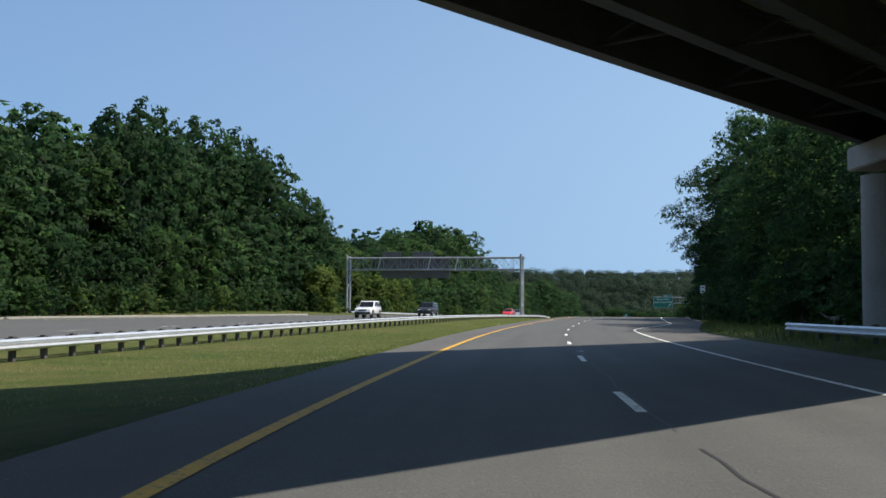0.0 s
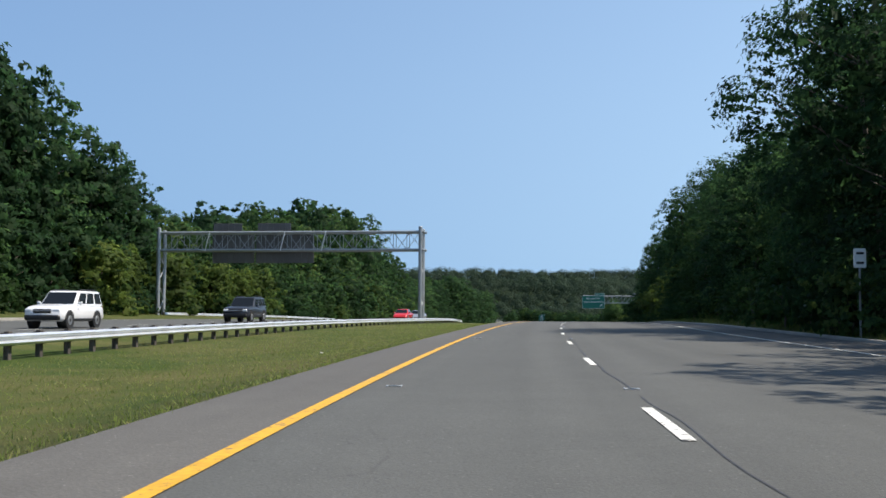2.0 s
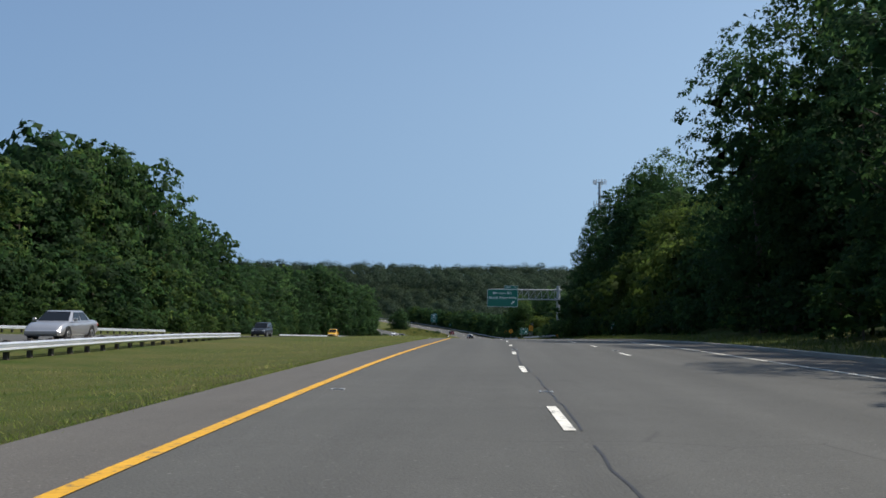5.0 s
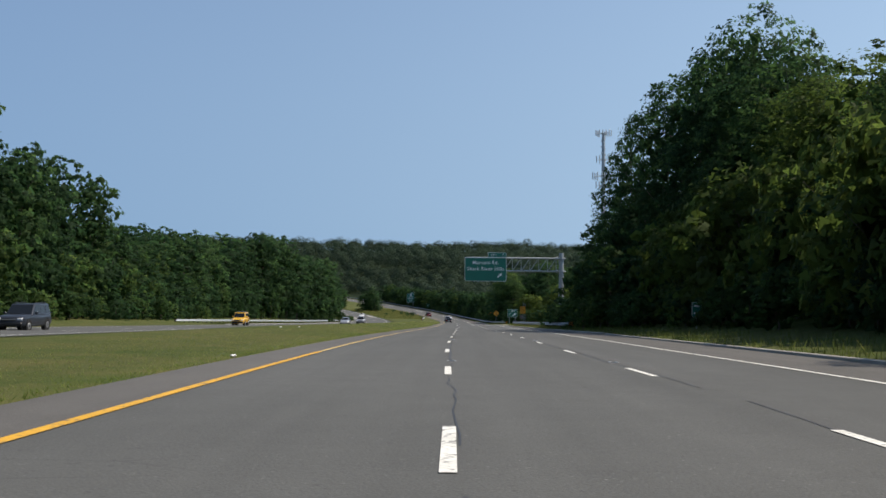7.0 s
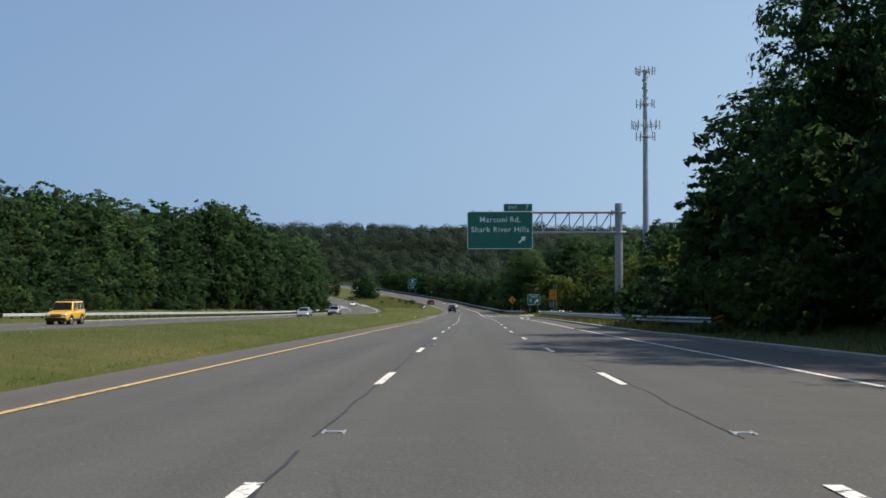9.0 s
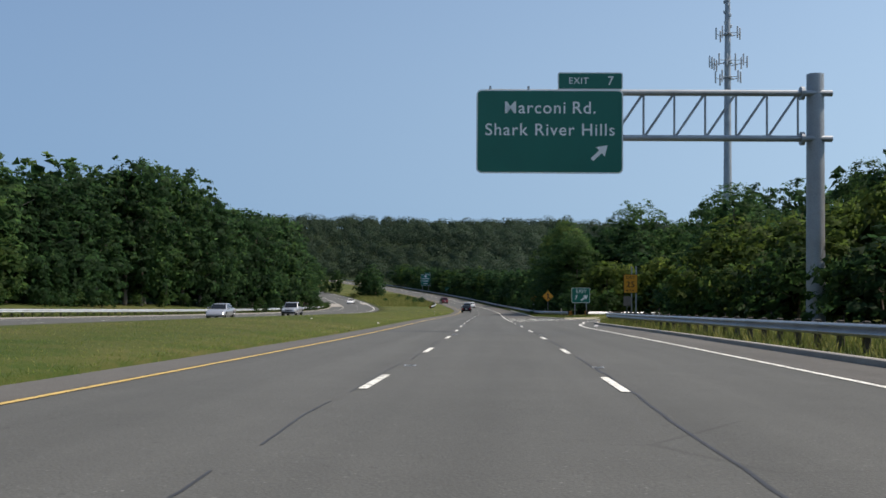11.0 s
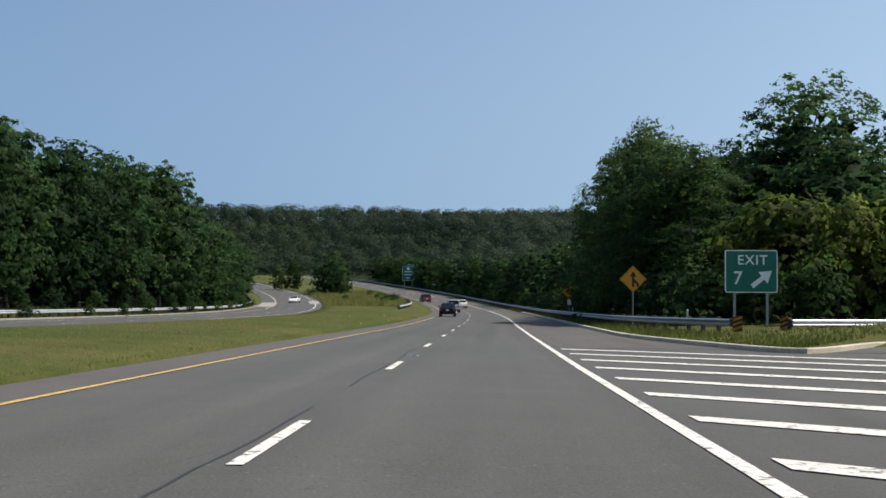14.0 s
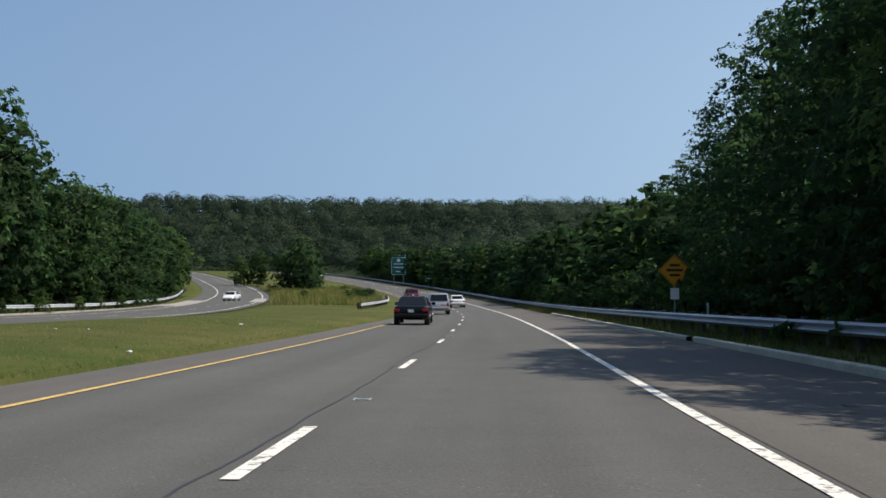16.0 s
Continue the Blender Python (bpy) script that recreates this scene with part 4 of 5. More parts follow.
# ---- overpass ----
def build_bridge():
    """A skewed steel girder bridge: x runs along it, y towards its far face."""
    ex, ey = 0.655, 0.756
    m = Matrix(((ex, -ey, 0, -0.6), (ey, ex, 0, 21.2), (0, 0, 1, 0), (0, 0, 0, 1)))
    ob = thing("overpass", m, "steel girder road bridge with a concrete deck, crossing at a skew", "bridge")
    low, wide, x0, x1 = 7.2, 13.2, -46, 34
    mid, span = (x0 + x1) / 2, x1 - x0
    part("deck", box(B(), mid, -wide / 2, low + 1.42, span, wide + 0.5, 0.24, 0.02), concrete, ob)
    for y in (0.12, -wide - 0.12):
        part("parapet", box(B(), mid, y, low + 1.92, span, 0.3, 0.76, 0.03), concrete, ob, "plain concrete parapet")
    for k in range(6):
        y = -0.35 - k * (wide - 0.7) / 5
        girder = part("girder", box(B(), mid, y, low + 0.65, span, 0.03, 1.21), girder_paint, ob, "dark weathered steel girder")
        part("flange", box(B(), mid, y, low + 0.02, span, 0.42, 0.045), girder_paint, girder)
        part("flange", box(B(), mid, y, low + 1.277, span, 0.36, 0.04), girder_paint, girder)
    for k in range(5):
        y0, y1 = -0.35 - k * (wide - 0.7) / 5, -0.35 - (k + 1) * (wide - 0.7) / 5
        for i in range(13):
            x = x0 + 3 + i * 6.1 + 2.4 * k * 0.85
            if x > x1 - 1:
                continue
            bm = B()
            rod(bm, (x, y0, low + 0.2), (x, y1, low + 0.2), 0.05, seg=6)
            rod(bm, (x, y0, low + 0.2), (x, y1, low + 1.1), 0.05, seg=6)
            rod(bm, (x, y1, low + 0.2), (x, y0, low + 1.1), 0.05, seg=6)
            part("cross_frame", bm, girder_paint, ob)
    # pier beside the shoulder, square to the road below
    inv = m.inverted()
    for yw in (37.6, 30.2, 22.8):
        bm = B()
        a, b = inv @ Vector((15.2, yw, -0.5)), inv @ Vector((15.2, yw, 5.9))
        rod(bm, a, b, 0.65, 0.65, 24)
        part("pier_column", bm, concrete, ob, "round concrete column")
    bm = B()
    box(bm, 15.45, 30.0, 6.5, 1.25, 19.4, 1.3, 0.06)
    for v in bm.verts:
        if abs(v.co.y - 30) > 8.5 and v.co.z < 6.3:
            v.co.z += 0.45
        v.co = inv @ v.co
    part("pier_cap", bm, concrete, ob, "weathered concrete cap beam")
    # sloping wing wall of the abutment, running down to the verge
    bm = B()
    low_end, high_end = Vector((18.2, 51.8, 1.7)), Vector((24.0, 44.8, 6.9))
    across = Vector((0.22, 0.19, 0))
    pts = [inv @ (p + across * k + Vector((0, 0, dz))) for p in (low_end, high_end) for k, dz in ((-1, -1.8), (1, -1.8), (1, 0), (-1, 0))]
    vs = [bm.verts.new(p) for p in pts]
    for f in ((0, 1, 2, 3), (7, 6, 5, 4), (0, 4, 5, 1), (1, 5, 6, 2), (2, 6, 7, 3), (3, 7, 4, 0)):
        bm.faces.new([vs[i] for i in f])
    bmesh.ops.recalc_face_normals(bm, faces=bm.faces)
    part("wing_wall", bm, concrete, ob, "sloping concrete wing wall of the abutment")
    for x, sgn in ((x1 - 2.0, 1), (x0 + 1.5, -1)):
        bm = B()
        box(bm, x + 2.2 * sgn, -wide / 2, low / 2 - 0.2, 3.6, wide + 1.5, low + 0.3, 0.05)
        part("abutment", bm, concrete, ob)


build_bridge()


# ---- sign gantry over the opposite carriageway ----
def build_gantry():
    right_foot, left_foot = Vector((13.5, 188.3, 0)), Vector((-17.6, 195.8, 0))
    along_x = (right_foot - left_foot).normalized()
    span = (right_foot - left_foot).length
    m = Matrix(((along_x.x, -along_x.y, 0, left_foot.x), (along_x.y, along_x.x, 0, left_foot.y), (0, 0, 1, -0.1), (0, 0, 0, 1)))
    ob = thing("sign_gantry", m, "galvanised box-truss sign gantry with the bare backs of its signs", "sign gantry")
    top, low, deep = 10.35, 8.25, 1.7
    for x in (0.0, span):
        for y, h in ((0.0, 10.9), (deep, 10.7)):
            bm = B()
            rod(bm, (x, y, -0.6), (x, y, h), 0.235, seg=16)
            rod(bm, (x, y, h), (x, y, h + 0.06), 0.26, 0.2, 16)
            part("post", bm, dull_steel, ob)
        zz = [(0.6, 2.4), (4.4, 2.4), (4.4, 6.2), (8.0, 6.2)]
        for i, (za, zb) in enumerate(zz):
            part("post_brace", rod(B(), (x, 0 if za < zb else deep, min(za, zb)), (x, deep if za < zb else 0, max(za, zb)), 0.07, seg=8) if i % 2 == 0 else rod(B(), (x, deep, min(za, zb)), (x, 0, max(za, zb)), 0.07, seg=8), dull_steel, ob)
    for y in (0.0, deep):
        for z, r in ((top, 0.15), (low, 0.15)):
            part("chord", rod(B(), (-0.3, y, z), (span + 0.45, y, z), r, seg=12), dull_steel, ob)
    n = 20
    step = span / n
    for i in range(n):
        x = i * step
        for y in (0.0, deep):
            part("truss_web", rod(B(), (x, y, low), (x, y, top), 0.04, seg=5), dull_steel, ob)
            a, b = (low, top) if (i % 2 == 0) == (y > 0) else (top, low)
            part("truss_web", rod(B(), (x, y, a), (x + step, y, b), 0.04, seg=5), dull_steel, ob)
        if i % 2 == 0:
            for z in (top, low):
                part("cross_strut", rod(B(), (x, 0, z), (x + step, deep, z), 0.045, seg=6), dull_steel, ob)
    for x in (5.9, 15.2, 20.2):
        part("hanger", rod(B(), (x, -0.2, low - 0.1), (x + 0.55, -0.2, top + 0.1), 0.07, seg=6), steel, ob, "bright slanted hanger bar")
    for x0, x1, z0, z1 in ((6.0, 11.3, 6.8, 10.6), (11.5, 18.7, 6.8, 10.6), (6.1, 9.7, 10.62, 11.6), (11.7, 15.8, 10.62, 11.6)):
        pan = part("sign_panel", box(B(), (x0 + x1) / 2, deep + 0.32, (z0 + z1) / 2, x1 - x0, 0.05, z1 - z0, 0.01), sign_back, ob, "bare grey back of a large sign")
        for k in range(int((x1 - x0) / 0.75)):
            part("stiffener", box(B(), x0 + 0.4 + 0.75 * k, deep + 0.26, (z0 + z1) / 2, 0.07, 0.06, z1 - z0 - 0.1), sign_back, pan)


build_gantry()


# ---- writing ----
def lettering(parent, text, size, x, z, y, material, name="lettering", align="CENTER", thick=0.006):
    """Words in the built-in letter, standing on the x-z face of their parent and read from -y."""
    cu = bpy.data.curves.new(name, "FONT")
    cu.body, cu.size, cu.align_x, cu.align_y, cu.extrude = text, size, align, "CENTER", thick
    cu.space_character, cu.offset = 1.12, 0.008 * size
    tmp = new(name, cu)
    bpy.context.view_layer.update()
    me = bpy.data.meshes.new_from_object(tmp.evaluated_get(bpy.context.evaluated_depsgraph_get()))
    bpy.data.objects.remove(tmp)
    me.materials.clear()
    me.materials.append(material)
    ob = new(name, me)
    ob.parent = parent
    ob.matrix_basis = pose(x, y, z, 90, 0, 0)
    return ob


def line_of_words(parent, text, size, x, z, y, material):
    """A centred line of writing, each word a piece of its own."""
    words = [lettering(parent, w, size, 0.0, z, y, material, align="LEFT") for w in text.split()]
    wide = [max(v.co.x for v in w.data.vertices) for w in words]
    left = x - (sum(wide) + 0.36 * size * (len(words) - 1)) / 2
    for w, k in zip(words, wide):
        w.location.x = left
        left += k + 0.36 * size


def plate(w, h, d, r=0.12):
    """A rounded upright plate in the x-z plane."""
    bm = B()
    ring = []
    for cx, cz, a0 in ((w / 2 - r, h / 2 - r, 0), (-w / 2 + r, h / 2 - r, 90), (-w / 2 + r, -h / 2 + r, 180), (w / 2 - r, -h / 2 + r, 270)):
        for k in range(5):
            a = radians(a0 + 22.5 * k)
            ring.append(bm.verts.new((cx + r * math.cos(a), 0, cz + r * math.sin(a))))
    f = bm.faces.new(ring)
    out = bmesh.ops.extrude_face_region(bm, geom=[f])
    for v in out["geom"]:
        if isinstance(v, bmesh.types.BMVert):
            v.co.y += d
    bmesh.ops.recalc_face_normals(bm, faces=bm.faces)
    return bm


def flat(points, d, y=0.0):
    """A flat shape with thickness from outline points in the x-z plane."""
    bm = B()
    f = bm.faces.new([bm.verts.new((x, y, z)) for x, z in points])
    out = bmesh.ops.extrude_face_region(bm, geom=[f])
    for v in out["geom"]:
        if isinstance(v, bmesh.types.BMVert):
            v.co.y += d
    bmesh.ops.recalc_face_normals(bm, faces=bm.faces)
    return bm


def arrow_points(cx, cz, size, deg):
    pts = [(-0.09, -0.5), (0.09, -0.5), (0.09, 0.05), (0.30, 0.05), (0, 0.5), (-0.30, 0.05), (-0.09, 0.05)]
    a = radians(deg)
    return [(cx + size * (x * math.cos(a) + z * math.sin(a)), cz + size * (z * math.cos(a) - x * math.sin(a))) for x, z in pts]


def faced_plate(parent, w, h, face, border, r=0.1, rim=0.05, x=0.0, z=0.0, y=0.0, name="panel"):
    """A sign plate: bare back, a rim and a coloured face set in it."""
    rim_ob = part(name, plate(w, h, 0.05, r), border, parent)
    rim_ob.matrix_basis = pose(x, y, z)
    face_ob = part("sign_face", plate(w - 2 * rim, h - 2 * rim, 0.02, max(0.02, r - rim)), face, rim_ob)
    face_ob.matrix_basis = pose(0, -0.006, 0)
    back = part("sign_back", plate(w, h, 0.01, r), sign_back, rim_ob)
    back.matrix_basis = pose(0, 0.052, 0)
    return rim_ob


# ---- cantilever exit sign ----
def build_exit_sign():
    m = face_road(403.3, 17.0, 0.0, 1.0)
    ob = thing("overhead_exit_sign", m, "green overhead exit sign on a grey cantilever truss and pole", "road sign")
    part("pole", rod(B(), (0, 0, -0.5), (0, 0, 12.3), 0.44, 0.40, 24), dull_steel, ob)
    part("base_plate", rod(B(), (0, 0, -0.2), (0, 0, 0.35), 0.62, 0.6, 20), concrete, ob)
    cx = -12.6
    for z in (11.35, 9.2):
        part("chord", rod(B(), (0.7, -0.25, z), (cx - 3.0, -0.25, z), 0.15, seg=12), dull_steel, ob)
        part("flange", rod(B(), (-0.62, -0.25, z), (-0.78, -0.25, z), 0.32, seg=14), dull_steel, ob)
    n = 10
    for i in range(n):
        x = -0.9 - i * 1.45
        part("truss_web", rod(B(), (x, -0.25, 9.2), (x, -0.25, 11.35), 0.055, seg=6), dull_steel, ob)
        part("truss_web", rod(B(), (x - 1.45, -0.25, 9.2), (x, -0.25, 11.35), 0.06, seg=6), dull_steel, ob)
    pan = faced_plate(ob, 6.9, 3.95, sign_green, sign_white, 0.25, 0.06, cx, 9.45, -0.55)
    line_of_words(pan, "Marconi Rd.", 0.80, 0.0, 1.10, -0.012, sign_white)
    line_of_words(pan, "Shark River Hills", 0.80, 0.0, 0.06, -0.012, sign_white)
    part("arrow", flat(arrow_points(2.35, -0.98, 1.0, 47), 0.012, -0.018), sign_white, pan)
    tab = faced_plate(ob, 3.05, 0.82, sign_green, sign_white, 0.1, 0.05, cx + 1.9, 11.84, -0.55, "exit_tab")
    lettering(tab, "EXIT", 0.42, -0.55, 0.0, -0.012, sign_white)
    lettering(tab, "7", 0.58, 0.95, 0.0, -0.012, sign_white)
    for k in (-2.8, -1.0, 1.0, 2.8):
        part("hanger", box(B(), cx + k, -0.44, 9.9, 0.1, 0.12, 3.4), dull_steel, ob)


build_exit_sign()


def build_gore_sign():
    ob = thing("gore_exit_sign", face_road(494.0, 13.95, 0.0, 2), "green gore sign with a white arrow on two steel posts", "road sign")
    for x in (-0.75, 0.75):
        part("post", box(B(), x, 0.09, 1.3, 0.1, 0.08, 4.2), dull_steel, ob)
    pan = faced_plate(ob, 2.4, 1.95, sign_green, sign_white, 0.12, 0.045, 0, 2.95, 0)
    lettering(pan, "EXIT", 0.62, 0.05, 0.5, -0.012, sign_white)
    lettering(pan, "7", 0.85, -0.62, -0.33, -0.012, sign_white)
    part("arrow", flat(arrow_points(0.48, -0.33, 1.15, 52), 0.012, -0.018), sign_white, pan)


build_gore_sign()


def diamond_sign(s, off, up, half, label, symbol):
    ob = thing("warning_sign", face_road(s, off, 0.0, 2), label, "road sign")
    part("post", box(B(), 0, 0.05, (up + half * 0.6) / 2 - 0.2, 0.07, 0.05, up + half * 0.6 + 0.4), dull_steel, ob)
    pan = part("panel", flat([(half, up), (0, up + half), (-half, up), (0, up - half)], 0.012), sign_yellow, ob, "amber diamond plate")
    k = half - 0.06
    bm = B()
    outer = [(k, 0), (0, k), (-k, 0), (0, -k)]
    inner = [(x * 0.965, z * 0.965) for x, z in outer]
    vo = [bm.verts.new((x, -0.004, up + z)) for x, z in outer]
    vi = [bm.verts.new((x, -0.004, up + z)) for x, z in inner]
    for i in range(4):
        bm.faces.new((vo[i], vo[(i + 1) % 4], vi[(i + 1) % 4], vi[i]))
    part("border", bm, black_paint, pan)
    if symbol == "merge":
        part("symbol", flat([(-0.07, up - 0.45), (0.07, up - 0.45), (0.06, up + 0.15), (0.2, up + 0.13), (0, up + 0.48), (-0.2, up + 0.13), (-0.06, up + 0.15)], 0.004, -0.006), black_paint, pan)
        part("symbol", flat([(0.22, up - 0.45), (0.36, up - 0.45), (0.30, up - 0.22), (0.065, up + 0.0), (0.065, up - 0.18), (0.2, up - 0.3)], 0.004, -0.006), black_paint, pan)
    else:
        for z, w in ((0.26, 0.5), (0.02, 0.8), (-0.22, 0.5)):
            part("word_bar", flat([(-w / 2, up + z - 0.06), (w / 2, up + z - 0.06), (w / 2, up + z + 0.06), (-w / 2, up + z + 0.06)], 0.004, -0.006), black_paint, pan)
        part("plaque", box(B(), 0, 0, up - half - 0.32, 0.42, 0.012, 0.55), sign_white, ob, "small white plaque under the diamond")
    return ob


diamond_sign(507.7, 10.4, 2.95, 0.80, "amber diamond merge sign on a steel post behind the guard rail", "merge")
diamond_sign(558.5, 10.6, 2.75, 0.80, "amber diamond sign with three lines of wording and a white plaque", "words")


def build_ramp_speed_sign():
    ob = thing("ramp_speed_sign", face_road(437.2, 12.95, 0.0, 2), "tall amber exit speed sign on two steel posts", "road sign")
    for x in (0.1, 0.45):
        part("post", box(B(), x, 0.09, 1.9, 0.09, 0.07, 5.2), dull_steel, ob)
    pan = faced_plate(ob, 1.08, 1.48, sign_yellow, black_paint, 0.08, 0.03, 0, 3.12, 0)
    lettering(pan, "EXIT", 0.32, 0, 0.48, -0.012, black_paint)
    lettering(pan, "25", 0.64, 0, -0.08, -0.012, black_paint)
    lettering(pan, "M.P.H.", 0.23, 0, -0.54, -0.012, black_paint)
    small = thing("small_sign", face_road(436.5, 12.6, 0.0, 10), "small dark-backed sign on a thin post by the ramp", "road sign")
    part("post", rod(B(), (0, 0.04, -0.3), (0, 0.04, 2.1), 0.03), dull_steel, small)
    part("panel", box(B(), 0, 0, 1.75, 0.6, 0.012, 0.75), sign_back, small)


build_ramp_speed_sign()


def roadside_plate(name, s, off, up, w, h, face, label, bars=2, ink=None):
    ob = thing(name, face_road(s, off, 0.0, 3), label, "road sign")
    part("post", box(B(), 0, 0.05, (up + h / 2) / 2 - 0.2, 0.06, 0.05, up + h / 2 + 0.4), dull_steel, ob)
    pan = faced_plate(ob, w, h, face, sign_white, min(w, h) * 0.12, 0.02, 0, up, 0)
    for k in range(bars):
        z = h * (0.25 - 0.5 * k / max(1, bars - 1)) if bars > 1 else 0
        part("word_bar", box(B(), 0, -0.012, z, w * 0.6, 0.006, h * 0.12), ink or black_paint, pan)
    return ob


roadside_plate("small_sign", 105.0, 10.9, 3.05, 0.45, 0.72, sign_white, "small white sign on a thin steel post before the trees", 2)
roadside_plate("small_sign", 294.9, 15.8, 1.75, 0.6, 0.95, sign_green, "small green marker sign in the shade of the trees", 2, sign_white)
roadside_plate("small_sign", 772, 10.4, 2.5, 1.5, 1.5, sign_green, "small green sign beside the road in the valley", 1, sign_white)


def build_far_sign():
    ob = thing("guide_sign", face_road(806, 8.3, 0.4, -14), "large green guide sign with white wording, far off in the valley", "road sign")
    for px in (-1.3, 1.3):
        part("post", box(B(), px, 0.15, 3.0, 0.2, 0.15, 7.0), dull_steel, ob)
    pan = faced_plate(ob, 4.0, 4.7, sign_green, sign_white, 0.2, 0.07, 0, 4.9, 0)
    for z, w in ((0.6, 2.6), (-0.35, 2.6), (-1.5, 1.6)):
        part("word_bar", box(B(), 0, -0.012, z, w, 0.01, 0.24), sign_white, pan)
    part("route_shield", rod(B(), (0, -0.02, 1.6), (0, 0.0, 1.6), 0.5, seg=16), sign_white, pan)
    faced_plate(ob, 2.2, 0.7, sign_green, sign_white, 0.1, 0.05, 0.8, 7.62, 0, "exit_tab")


build_far_sign()


# ---- cell tower ----
def build_tower():
    x, y = 144.0, 516.0
    z0 = ground_at(x, y)
    ob = thing("cell_tower", Matrix.Translation((x, y, z0)), "tall grey steel monopole with tiers of white panel antennas", "cell tower")
    top = 46.3 - z0
    part("monopole", rod(B(), (0, 0, -1), (0, 0, top), 0.85, 0.42, 24), dull_steel, ob)
    pale = mat("antenna_casing", (0.55, 0.56, 0.56), 0.5, vary=0.08)
    for dz, reach, count in ((-0.2, 2.0, 12), (-7.8, 1.8, 6), (-12.6, 2.9, 12), (-15.2, 1.9, 6)):
        z = top + dz
        tier = part("platform", rod(B(), (0, 0, z - 0.12), (0, 0, z + 0.12), 0.75, seg=12), dull_steel, ob)
        per = count // 3
        for f in range(3):
            a = radians(20 + 120 * f)
            c, t = Vector((math.cos(a), math.sin(a), 0)), Vector((-math.sin(a), math.cos(a), 0))
            bm = B()
            rod(bm, (0, 0, z), tuple(c * reach * 0.8 + Vector((0, 0, z))), 0.07, seg=6)
            p, q = c * reach * 0.8 - t * reach * 0.7, c * reach * 0.8 + t * reach * 0.7
            rod(bm, (p.x, p.y, z), (q.x, q.y, z), 0.06, seg=6)
            part("arm", bm, dull_steel, tier)
            for k in range(per):
                v = p.lerp(q, k / max(1, per - 1)) + c * 0.15
                part("antenna", box(B(), v.x, v.y, z + 0.1, 0.22, 0.22, 2.0 if dz < -1 else 1.7, 0.03), pale, tier)
    for k in range(10):
        a = k * 2.3
        part("cable_box", box(B(), 0.5 * math.cos(a), 0.5 * math.sin(a), top - 1.6 - 0.6 * k, 0.35, 0.35, 0.5, 0.03), pale, ob)


build_tower()


# ---- exit ramp markings and kerbs ----
def path_strip(name, plan, width, up, material, label, category="road marking", kind="structure", height=0.0):
    """A painted line or kerb along plan points (s, off)."""
    pts = spline([at(s, o, up) for s, o in plan], 0.8 if len(plan) > 3 else 0.25)
    way = np.gradient(pts[:, :2], axis=0)
    way /= np.linalg.norm(way, axis=1)[:, None]
    right = np.stack([way[:, 1], -way[:, 0]], 1) * width / 2
    verts, faces = [], []
    for p, r in zip(pts, right):
        if height:
            verts += [(p[0] - r[0], p[1] - r[1], p[2] - 0.1), (p[0] - r[0], p[1] - r[1], p[2] + height - 0.02), (p[0] - 0.75 * r[0], p[1] - 0.75 * r[1], p[2] + height),
                      (p[0] + 0.75 * r[0], p[1] + 0.75 * r[1], p[2] + height), (p[0] + r[0], p[1] + r[1], p[2] + height - 0.02), (p[0] + r[0], p[1] + r[1], p[2] - 0.1)]
        else:
            verts += [(p[0] - r[0], p[1] - r[1], p[2]), (p[0] + r[0], p[1] + r[1], p[2])]
    n = 6 if height else 2
    for i in range(len(pts) - 1):
        for j in range(n - 1):
            faces.append((i * n + j, i * n + j + 1, (i + 1) * n + j + 1, (i + 1) * n + j))
    return tagged(raw(name, verts, faces, material), label, category, kind=kind)


path_strip("edge_line", [(414, 7.4), (419.3, 7.6), (426, 8.0), (434.8, 9.1), (441, 9.6), (447.5, 10.8), (454.3, 12.6), (461, 15.2), (468, 19.3), (474.8, 24.6), (479, 31), (481, 39)], 0.15, 0.011, white_paint, "white edge line sweeping into the exit ramp")
path_strip("edge_line", [(441.5, 4.2), (445, 4.9), (453.5, 7.4), (466.7, 12.3), (479, 20.0), (486, 28), (489, 38)], 0.23, 0.011, white_paint, "broad worn white gore line along the ramp")
RAMP_LEFT = ((441.5, 4.2), (445, 4.9), (453.5, 7.4), (466.7, 12.3), (479, 20.0))
for k in range(9):
    s0 = 448.8 + 3.28 * k
    best = None
    for q in range(60):
        o = 4.0 + 0.15 * q
        s = s0 - 0.82 * (o - 4.0)
        if s > 441 and lerp(s, *RAMP_LEFT) < o:
            break
        best = (s, o)
    if best:
        verts = [at(s0 - 0.29, 4.0, 0.012), at(s0 + 0.29, 4.0, 0.012), at(best[0] + 0.29, best[1] + 0.2, 0.012), at(best[0] - 0.29, best[1], 0.012)]
        tagged(raw("gore_stripe", verts, [(0, 3, 2, 1)], white_paint), "white diagonal gore stripe", "road marking", "gore stripes", "structure")

path_strip("kerb", [(540, 8.0), (518, 8.0), (500, 7.85), (490, 7.8), (482, 8.5), (475.5, 9.4), (473.3, 10.2), (474.5, 11.4), (481, 15.5), (487, 22), (491, 31)], 0.22, 0.0, pale_concrete, "pale concrete kerb round the grass island", "kerb", height=0.15)
path_strip("kerb", [(600, 8.0), (560, 8.0), (541, 8.0)], 0.22, 0.0, pale_concrete, "pale concrete kerb half hidden by weeds", "kerb", height=0.12)
path_strip("kerb", [(300, 10.5), (330, 9.9), (345, 9.5), (400, 9.6), (428, 9.55), (435, 10.2), (441, 11.0), (448, 12.5), (455, 14.7), (462, 17.5), (467, 20.6), (473.5, 25.9), (478, 32), (480.5, 40)], 0.22, 0.0, concrete, "weathered concrete kerb along the shoulder", "kerb", height=0.14)
